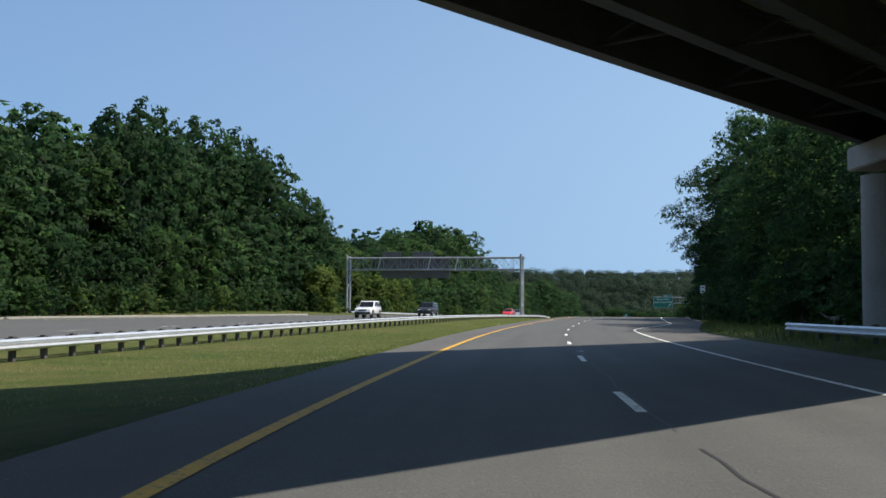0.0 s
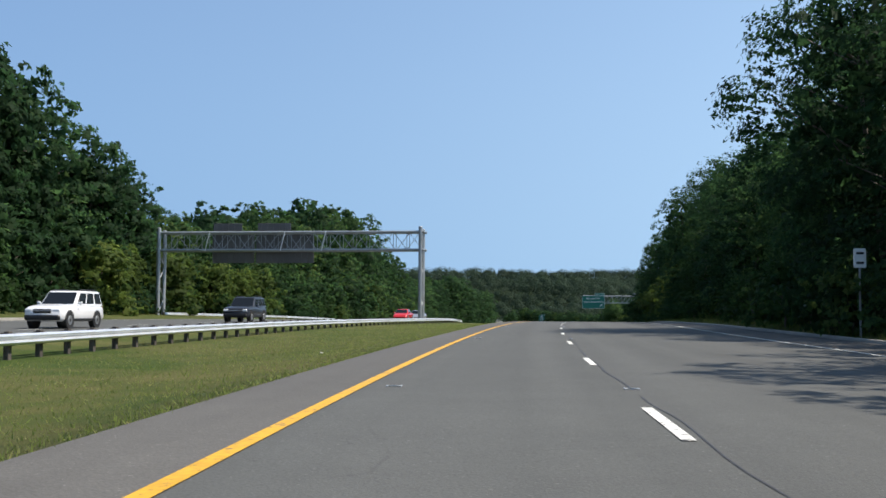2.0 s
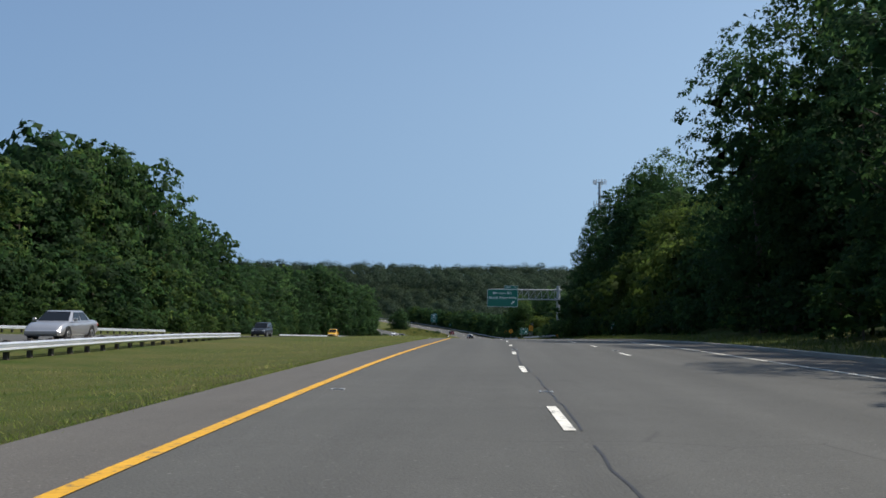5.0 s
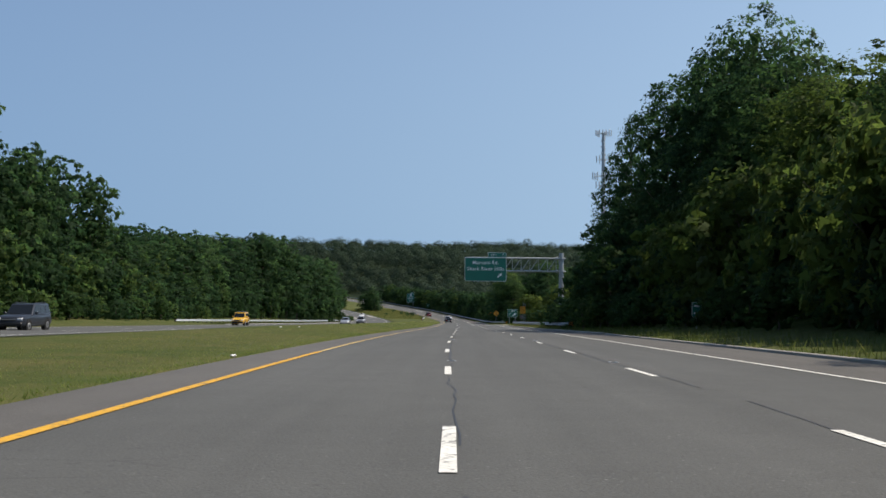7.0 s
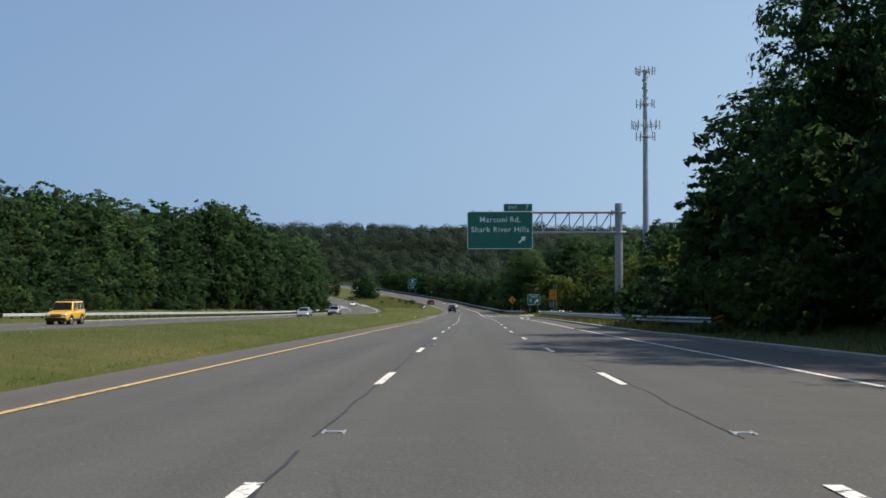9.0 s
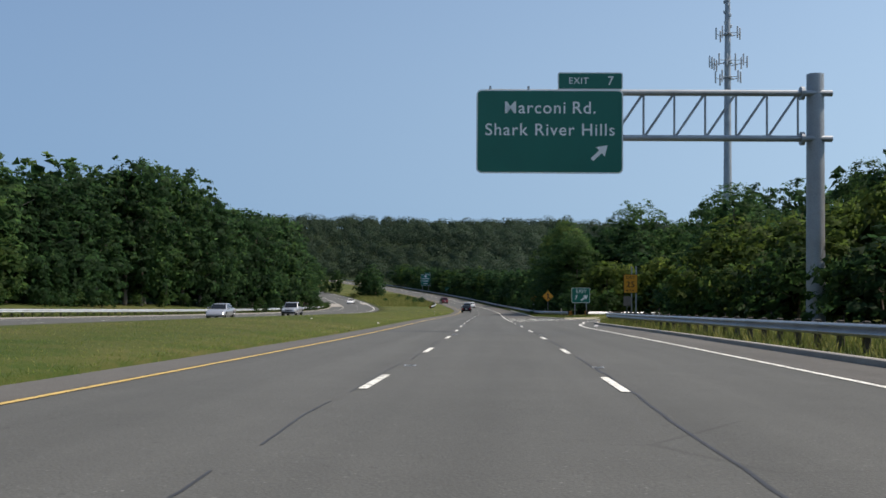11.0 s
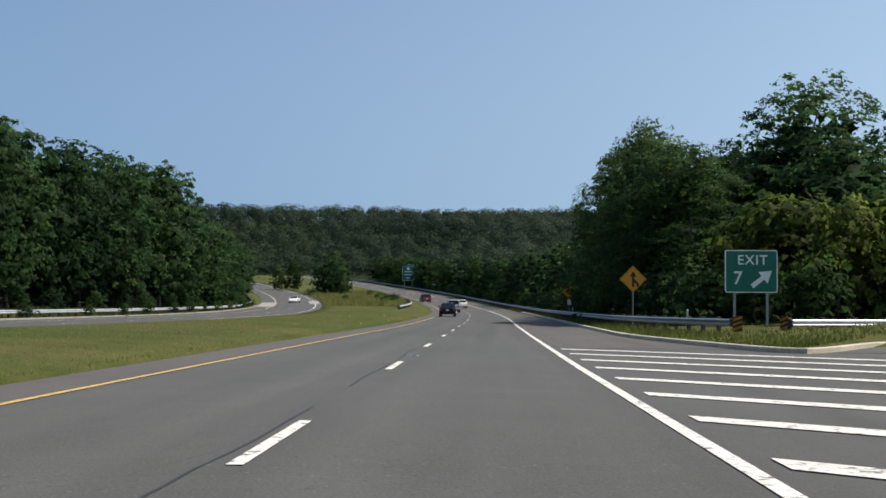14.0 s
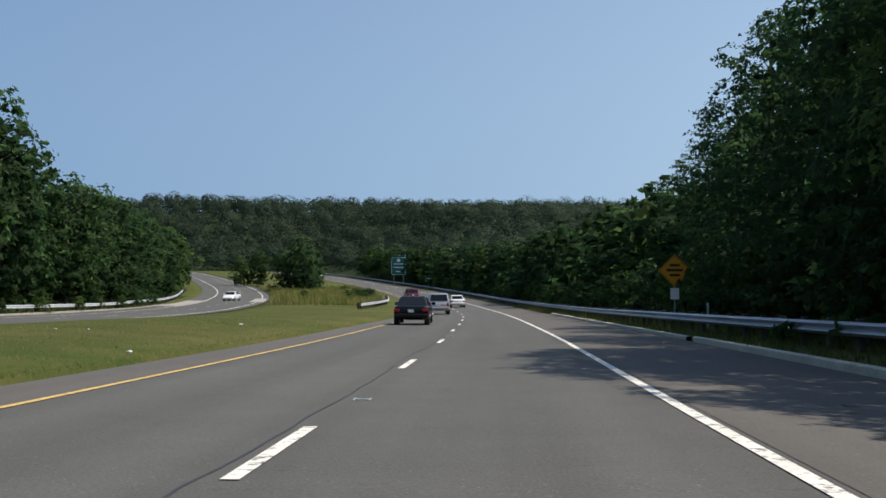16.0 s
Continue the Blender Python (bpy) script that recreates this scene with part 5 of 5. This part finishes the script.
path_strip("kerb", [(100, 10.4), (150, 10.4), (220, 10.4), (299, 10.45)], 0.22, 0.0, concrete, "weathered concrete kerb before the woods", "kerb", height=0.12)
path_strip("kerb", [(60, -49), (90, -48), (110, -44), (140, -39.4)], 0.4, 0.0, concrete, "pale concrete kerb of the opposite carriageway", "kerb", height=0.2)

path_strip("kerb", [(392, -36.3), (430, -35.9), (480, -35.2), (560, -33.9), (620, -35.3), (650, -37)], 0.2, 0.0, concrete, "pale concrete kerb below the far guard rail", "kerb", height=0.09)
ribbon("road_slab", 640, 678, lambda s: opp_far(s) + 0.4, lambda s: opp_far(s) + 3.6, 0.012, concrete, "pale concrete slab at the edge of the opposite road", "road slab")
ribbon("road_slab", 668, 692, lambda s: opp_near(s) - 2.4, lambda s: opp_near(s) - 0.3, 0.012, concrete, "pale concrete slab by the median of the opposite road", "road slab")

# tar seams along the lane joints, broken here and there
seam_rng = np.random.default_rng(3)
for o, s0, s1 in ((0.0, -20, 640), (3.72, 225, 440)):
    s, drift = s0, 0.0
    while s < s1:
        run, plan = seam_rng.uniform(3, 16), []
        for k in np.linspace(0, run, 4 + int(run / 0.55)):
            drift = 0.86 * drift + seam_rng.normal(0, 0.022)
            side = lerp(s + k, (230, 0.16), (300, 0.02), (450, -0.13)) if o < 1 else lane_two(s + k) - o + 0.10
            plan.append((s + k, o + side + drift))
        path_strip("tar_seam", plan, seam_rng.uniform(0.018, 0.04), 0.004, tar, "dark broken tar seam between the lanes", "road seam")
        s += run + seam_rng.uniform(0.1, 3)
for s, o, w in ((43.5, -2.9, 0.35), (43.5, -1.8, 0.2), (44.6, -4.3, 0.15)):
    path_strip("tar_seam", [(s, o), (s + 0.1, o + w), (s - 0.05, o + w * 2)], 0.06, 0.006, tar, "short dark tar patch across the lane", "road seam")


# ---- vehicles ----
def loft(rings, cap=True):
    bm = B()
    vs = [[bm.verts.new(p) for p in r] for r in rings]
    n = len(rings[0])
    for a, b in zip(vs, vs[1:]):
        for j in range(n):
            bm.faces.new((a[j], a[(j + 1) % n], b[(j + 1) % n], b[j]))
    if cap:
        bm.faces.new(vs[0][::-1])
        bm.faces.new(vs[-1])
    bmesh.ops.recalc_face_normals(bm, faces=bm.faces)
    return bm


def quad_plate(pts, d):
    """A pane from four corners, given a little thickness."""
    bm = B()
    f = bm.faces.new([bm.verts.new(p) for p in pts])
    bm.normal_update()
    nor = f.normal.copy()
    out = bmesh.ops.extrude_face_region(bm, geom=[f])
    for v in out["geom"]:
        if isinstance(v, bmesh.types.BMVert):
            v.co += nor * d
    bmesh.ops.recalc_face_normals(bm, faces=bm.faces)
    return bm


def paint(name, colour, rough=0.25, metal=0.0):
    dark = max(colour) < 0.1
    m = mat(name, colour, rough, metal, vary=0.04, scale=2, fine=30, spec=0.2 if dark else 0.5)
    m.node_tree.nodes["Principled BSDF"].inputs["Coat Weight"].default_value = 0.12 if dark else 0.5
    m.node_tree.nodes["Principled BSDF"].inputs["Coat Roughness"].default_value = 0.06
    return m


SHAPES = {   # length, width, height, belt, bonnet, boot, clearance, wheel radius, cabin: rear foot, rear top, front top, front foot
    "sedan": (4.75, 1.82, 1.44, 0.92, 0.88, 0.98, 0.24, 0.32, 0.75, 1.45, 2.75, 3.55),
    "suv": (4.85, 1.92, 1.80, 1.10, 1.10, 1.08, 0.32, 0.38, 0.08, 0.32, 2.60, 3.35),
    "jeep": (3.95, 1.75, 1.80, 1.12, 1.08, 1.12, 0.34, 0.37, 0.10, 0.22, 2.35, 2.75),
    "pickup": (5.5, 1.98, 1.82, 1.12, 1.14, 1.10, 0.38, 0.39, 2.05, 2.20, 3.35, 4.05),
    "van": (4.9, 1.95, 1.85, 1.08, 1.05, 1.08, 0.28, 0.35, 0.08, 0.28, 2.95, 3.95),
}


def pane(quad, u0, u1, v0, v1, centre):
    """A window pane let into a face of the cabin between shares of its width and height, just proud of it."""
    a, b, c, d = (Vector(p) for p in quad)

    def spot(u, v):
        return a.lerp(b, u).lerp(d.lerp(c, u), v)
    pts = [spot(u0, v0), spot(u1, v0), spot(u1, v1), spot(u0, v1)]
    nor = (pts[1] - pts[0]).cross(pts[3] - pts[0]).normalized()
    if nor.dot((a + b + c + d) / 4 - centre) < 0:
        nor, pts = -nor, pts[::-1]
    return quad_plate([p - nor * 0.01 for p in pts], 0.022)


def vehicle(kind, colour, m, label):
    L, Wd, H, belt, bonnet, boot, clear, wr, c0, c1, c2, c3 = SHAPES[kind]
    ob = thing(kind if kind in ("suv", "van") else {"sedan": "car", "jeep": "off_road_car", "pickup": "pickup_truck"}[kind], m, label, "car", "vehicles on the road")
    w = Wd / 2
    tall = kind in ("suv", "jeep", "pickup")
    nose = 0.10 if tall else 0.28
    trim = colour if not tall else black_paint

    def ring(y, zt, k, zb):
        half = [(0.88, zb), (0.975, zb + 0.10), (1.0, zb + 0.45 * (zt - zb)), (0.985, zt - 0.20), (0.95, zt - 0.07), (0.86, zt - 0.015), (0.70, zt)]
        return [(-w * k * x, y, z) for x, z in half] + [(w * k * x, y, z) for x, z in half[::-1]]
    stations = [(0.0, boot - 0.10, 0.90, clear + 0.14), (0.06, boot - 0.03, 0.955, clear + 0.05), (0.35, boot, 0.99, clear), (c0 + 0.3, belt + 0.02, 1.0, clear), (L * 0.5, belt, 1.0, clear - 0.02),
                (c3, bonnet + 0.03, 1.0, clear), (c3 + 0.45 * (L - c3), bonnet, 0.995, clear), (L - 0.32, bonnet - 0.3 * nose - 0.03, 0.975, clear), (L - 0.08, bonnet - 0.8 * nose - 0.05, 0.93, clear + 0.05), (L, bonnet - nose - 0.14, 0.88, clear + 0.12)]
    body = part("body", loft([ring(*st) for st in stations]), colour, ob)
    body.data.shade_smooth()
    wb, wt = w * 0.93, w * 0.70 if kind == "sedan" else w * 0.80
    zb, zt = belt - 0.02, H
    rl, rr = (-wb, c0, zb), (wb, c0, zb)
    tl, tr = (-wt, c1, zt), (wt, c1, zt)
    fl, fr = (-wt, c2, zt), (wt, c2, zt)
    bl, br = (-wb, c3, zb), (wb, c3, zb)
    cab = loft([[rl, rr, br, bl], [tl, tr, fr, fl]])
    edges = [e for e in cab.edges if max(e.verts[0].co.z, e.verts[1].co.z) > zt - 0.01]
    bmesh.ops.bevel(cab, geom=edges, offset=0.11 if kind == "sedan" else 0.08, segments=3, affect="EDGES", profile=0.5)
    cabin = part("cabin", cab, colour, ob)
    cabin.data.shade_smooth()
    cabin.data.set_sharp_from_angle(angle=radians(50))
    mid = Vector((0, (c0 + c3) / 2, (zb + zt) / 2 - 0.2))
    part("rear_window", pane([rl, rr, tr, tl], 0.07, 0.93, 0.16 if not tall else 0.08, 0.84, mid), glass_dark, ob)
    part("windscreen", pane([br, bl, fl, fr], 0.05, 0.95, 0.10, 0.88, mid), glass_dark, ob)
    spans = {"sedan": ((0.12, 0.49), (0.53, 0.90)), "pickup": ((0.10, 0.46), (0.52, 0.90)), "jeep": ((0.05, 0.33), (0.37, 0.62), (0.66, 0.93)), "suv": ((0.05, 0.28), (0.33, 0.60), (0.64, 0.92)), "van": ((0.05, 0.32), (0.36, 0.64), (0.68, 0.92))}[kind]
    for side in ([rr, br, fr, tr], [rl, bl, fl, tl]):
        for u0, u1 in spans:
            part("side_window", pane(side, u0, u1, 0.12, 0.84, mid), glass_dark, ob)
    for sx in (-1, 1):
        part("mirror", box(B(), sx * (w + 0.09), c3 - 0.30, belt + 0.09, 0.2, 0.09, 0.15, 0.03), colour, ob)
        part("tail_lamp", box(B(), sx * w * 0.79, 0.025, boot - 0.24, 0.32 if kind == "sedan" else 0.17, 0.09, 0.16 if kind == "sedan" else 0.38, 0.03), red_lens, ob)
        part("head_lamp", box(B(), sx * w * 0.71, L - 0.06, bonnet - nose - 0.17, 0.34, 0.14, 0.16, 0.03), clear_lens, ob)
        if tall:
            part("sill", box(B(), sx * w * 0.99, L * 0.5, clear + 0.08, 0.07, L - 2.4, 0.12, 0.02), black_paint, ob, "black running board")
        for y in (0.90, L - 0.90):
            part("wheel_arch", rod(B(), (sx * (w - 0.26), y, wr + 0.02), (sx * (w + 0.004), y, wr + 0.02), wr * 1.2, seg=22), black_paint, ob)
            wheel = part("wheel", rod(B(), (sx * (w - 0.2), y, wr), (sx * (w + 0.012), y, wr), wr, seg=22), rubber, ob)
            part("rim", rod(B(), (sx * (w - 0.02), y, wr), (sx * (w + 0.022), y, wr), wr * 0.66, wr * 0.58, 14), alloy, wheel)
            part("hub", rod(B(), (sx * (w + 0.02), y, wr), (sx * (w + 0.032), y, wr), wr * 0.2, wr * 0.16, 10), black_paint, wheel)
    part("rear_bumper", box(B(), 0, 0.01, clear + 0.22, Wd * 0.92, 0.18, 0.24, 0.06), colour if kind in ("sedan", "suv", "van") else black_paint, ob)
    part("front_bumper", box(B(), 0, L - 0.03, clear + 0.18, Wd * 0.90, 0.20, 0.24, 0.06), trim, ob)
    part("grille", box(B(), 0, L - 0.02, bonnet - nose - 0.20, Wd * 0.46, 0.08, 0.20 if tall else 0.13, 0.02), black_paint, ob)
    if tall:
        part("grille_bar", box(B(), 0, L + 0.025, bonnet - nose - 0.19, Wd * 0.5, 0.02, 0.05, 0.008), alloy, ob, "bright metal bar across the grille")
    part("number_plate", box(B(), 0, -0.03, boot - 0.27, 0.30, 0.015, 0.15), sign_white, ob, "pale number plate left blank")
    if kind in ("suv", "jeep", "van"):
        for sx in (-1, 1):
            part("roof_rail", rod(B(), (sx * wt * 0.86, c1 + 0.20, H + 0.05), (sx * wt * 0.86, c2 - 0.2, H + 0.05), 0.025, seg=6), black_paint, ob)
    if kind == "jeep":
        part("roof_rack", box(B(), 0, (c1 + c2) / 2, H + 0.10, wt * 1.5, 1.3, 0.05, 0.02), black_paint, ob, "black roof rack")
    if kind == "pickup":
        part("load_bed", box(B(), 0, 1.05, belt - 0.005, Wd * 0.82, 1.75, 0.03), black_paint, ob)
    return ob


black_car = paint("black_car_paint", (0.006, 0.006, 0.008))
silver_car = paint("silver_car_paint", (0.46, 0.46, 0.47), 0.3, 0.6)
white_car = paint("white_car_paint", (0.78, 0.78, 0.77))
maroon_car = paint("maroon_car_paint", (0.13, 0.018, 0.022))
red_car = paint("red_car_paint", (0.55, 0.02, 0.02))
yellow_car = paint("yellow_car_paint", (0.75, 0.42, 0.03))
charcoal_car = paint("charcoal_car_paint", (0.035, 0.04, 0.05), 0.3, 0.3)
navy_car = paint("navy_car_paint", (0.015, 0.022, 0.06))


def ahead(s, off, turn=0.0):
    return face_road(s, off, 0.012, turn)


vehicle("sedan", black_car, ahead(560.6, -2.35), "glossy black sedan driving away on the asphalt")
vehicle("suv", silver_car, ahead(598, -1.9, 2), "silver grey sport utility car driving away on the asphalt")
vehicle("sedan", white_car, ahead(634, 1.0, 3), "white sedan driving away in the middle lane")
vehicle("van", maroon_car, ahead(684, -3.0, 6), "dark maroon van driving away towards the valley")
vehicle("suv", white_car, ahead(117, -24.2, 180), "white sport utility car coming towards on the opposite road")
vehicle("suv", charcoal_car, ahead(143, -23.0, 180), "charcoal sport utility car coming on the opposite road")
vehicle("sedan", red_car, ahead(202, -21.5, 180), "bright red car coming on the opposite road")
vehicle("sedan", silver_car, ahead(213, -21.5, 180), "silver sedan coming on the opposite road")
vehicle("jeep", yellow_car, ahead(372, -29.5, 180), "yellow boxy off-road car on the opposite road")
vehicle("suv", charcoal_car, ahead(298, -28.5, 180), "dark grey sport utility car on the opposite road")
vehicle("sedan", silver_car, ahead(456, -23.6, 180), "silver sedan coming before the far guard rail")
vehicle("pickup", silver_car, ahead(494, -23.6, 180), "silver pickup truck coming before the far guard rail")
vehicle("sedan", white_car, ahead(680, -31.5, 172), "white sedan coming round the far bend")


# ---- grass tufts, weeds and litter ----
def tufts(name, seed, n, s0, s1, off0, off1, tall, material, label, lean=0.35, up=None, wide=0.022):
    """Blades of grass as slim triangles, in clumps."""
    rng = np.random.default_rng(seed)
    verts = np.empty((n, 3, 3))
    s = rng.uniform(s0, s1, n)
    for i in range(n):
        a, b = (f(s[i]) if callable(f) else f for f in (off0, off1))
        o = a + (b - a) * rng.random() ** 1.3
        x, y, z = at(s[i], o)
        z += ground_up(s[i], o)
        h = tall * rng.uniform(0.45, 1.35)
        t = rng.uniform(0, math.pi)
        dx, dy = math.cos(t) * wide, math.sin(t) * wide
        lx, ly = rng.normal(0, lean * h, 2)
        verts[i] = ((x - dx, y - dy, z - 0.02), (x + dx, y + dy, z - 0.02), (x + lx, y + ly, z + h))
    me = bpy.data.meshes.new(name)
    me.vertices.add(3 * n)
    me.vertices.foreach_set("co", verts.astype(np.float32).ravel())
    me.loops.add(3 * n)
    me.loops.foreach_set("vertex_index", np.arange(3 * n, dtype=np.int32))
    me.polygons.add(n)
    me.polygons.foreach_set("loop_start", np.arange(0, 3 * n, 3, dtype=np.int32))
    me.update(calc_edges=True)
    me.materials.append(material)
    return tagged(new(name, me), label, "grass", kind="stuff")


blade = leafy("grass_blades", (0.22, 0.28, 0.070), (0.46, 0.42, 0.18), 0.7)
weed_mat = leafy("weeds", (0.13, 0.165, 0.040), (0.30, 0.28, 0.095), 0.6)
tufts("grass", 1, 60000, 14, 560, lambda s: left_edge(s) - 0.15, lambda s: left_edge(s) - 8.5, 0.05, blade, "short mown grass blades of the median", 0.9, wide=0.012)
tufts("grass", 2, 20000, 14, 560, lambda s: left_edge(s) + 0.12, lambda s: left_edge(s) - 0.6, 0.07, blade, "ragged grass fringe along the shoulder", 0.9, wide=0.014)
tufts("grass", 8, 30000, 24, 190, lambda s: left_edge(s) - 0.2, lambda s: left_edge(s) - 9.5, 0.07, blade, "longer straw-tipped grass of the median", 0.8, wide=0.014)
tufts("weeds", 3, 9000, 30, 330, lambda s: right_edge(s) + 0.4, lambda s: right_edge(s) + 5.0, 0.30, weed_mat, "rough weeds before the woods")
tufts("weeds", 4, 9000, 335, 472, lambda s: right_edge(s) + 0.2, lambda s: right_edge(s) + 3.0, 0.42, weed_mat, "tall weeds along the guard rail")
tufts("weeds", 5, 9000, 484, 640, lambda s: right_edge(s) + 0.2, lambda s: right_edge(s) + 3.0, 0.26, weed_mat, "tall dry weeds along the kerb")
tufts("weeds", 6, 6000, 400, 660, lambda s: opp_far(s) - 0.8, lambda s: opp_far(s) - 6, 0.30, weed_mat, "weeds below the far guard rail", wide=0.08)
tufts("weeds", 11, 14000, 648, 770, lambda s: -8.6, lambda s: opp_near(s) + 1.5, 1.0, weed_mat, "tall green brush across the median in the valley", wide=0.07)
tufts("weeds", 7, 3500, 474, 492, lambda s: right_edge(s) + 0.3, lambda s: island_edge(s) - 0.3, 0.14, weed_mat, "grass on the gore island", wide=0.03)


def litter_bits():
    rng = np.random.default_rng(9)
    paper = mat("white_litter", (0.7, 0.69, 0.66), 0.8, vary=0.1)
    for s, o, r in ((96, -7.5, 0.05), (302, -12.5, 0.09), (305, -11.6, 0.07), (252, -5.4, 0.09), (420, -9.5, 0.07), (528, -5.9, 0.06), (547, -8.0, 0.09), (536, -10.8, 0.04), (536.4, -10.0, 0.05), (513, -6.2, 0.05), (420.5, -5.3, 0.08), (420.3, 8.5, 0.17), (422.0, 8.9, 0.07)):
        bm = B()
        bmesh.ops.create_icosphere(bm, subdivisions=2, radius=r)
        for v in bm.verts:
            v.co *= rng.uniform(0.6, 1.2)
            v.co.z *= 0.55
        ob = part("litter", bm, paper)
        x, y, z = at(s, o)
        ob.matrix_world = pose(x, y, z + ground_up(s, o) + r * 0.35, 0, 0, rng.uniform(0, 360))
        tagged(ob, "crumpled white scrap of litter on the ground", "litter", "roadside litter")


litter_bits()


def tyre_scraps():
    """Curled dark strips of tyre tread lying on the asphalt and along the grass."""
    rng = np.random.default_rng(21)
    for s, o, r in ((416, -4.0, 0.10), (356, -5.2, 0.22), (345, -4.2, 0.10), (311, -4.5, 0.09), (178.5, -5.3, 0.18), (153.4, -5.15, 0.16), (418.6, 8.8, 0.10), (417, 8.2, 0.13), (487.5, 5.9, 0.07), (517.6, 5.5, 0.12)):
        bm = B()
        n, turn = 7, rng.uniform(0, 360)
        for i in range(n + 1):
            a = (i / n - 0.5) * rng.uniform(1.0, 1.6)
            x, z = r * 2.2 * math.sin(a), 0.02 + r * 0.5 * math.cos(a) * rng.uniform(0.7, 1.0)
            for y in (-0.35 * r, 0.35 * r * rng.uniform(0.7, 1.3)):
                bm.verts.new((x, y, z))
        bm.verts.ensure_lookup_table()
        for i in range(n):
            bm.faces.new([bm.verts[k] for k in (2 * i, 2 * i + 1, 2 * i + 3, 2 * i + 2)])
        bmesh.ops.solidify(bm, geom=list(bm.faces), thickness=0.015)
        ob = part("tyre_scrap", bm, rubber)
        x, y, z = at(s, o)
        ob.matrix_world = pose(x, y, z + max(0.0, ground_up(s, o)) + 0.012, 0, 0, turn)
        tagged(ob, "torn dark strip of tyre tread on the road's edge", "tyre scrap", "tyre scraps")


tyre_scraps()


def delineators():
    """Slim white posts behind the guard rail."""
    for s, o in ((497, 11.6), (520, 10.6), (548, 10.0)):
        ob = thing("delineator_post", face_road(s, o, 0.0), "slim weathered white post behind the guard rail", "marker post", "marker posts")
        part("post", box(B(), 0, 0, 0.45, 0.09, 0.03, 1.5, 0.01), post_white, ob)
        part("reflector", box(B(), 0, -0.02, 1.08, 0.06, 0.008, 0.08), clear_lens, ob)


delineators()


def road_markers():
    """Low cast reflectors set in the lane lines."""
    for k in range(0, 22):
        s = PHASE + DASH * (2 * k) + 2.9
        for o, lo, hi in ((0.0, 20, 560), (3.66, 200, 436), (-3.35, 40, 200)):
            if not lo < s < hi:
                continue
            o = lane_two(s) if o > 1 else o
            ob = thing("road_marker", face_road(s, o + 0.16, 0.0), "low grey cast reflective marker set in the asphalt", "road marker", "lane markers")
            bm = B()
            box(bm, -0.095, 0, 0.008, 0.03, 0.22, 0.018, 0.006)
            box(bm, 0.095, 0, 0.008, 0.03, 0.22, 0.018, 0.006)
            box(bm, 0, 0.02, 0.008, 0.17, 0.07, 0.014, 0.005)
            part("casting", bm, dull_steel, ob)
            part("reflector", box(B(), 0, -0.052, 0.014, 0.1, 0.006, 0.016), clear_lens, ob)


road_markers()
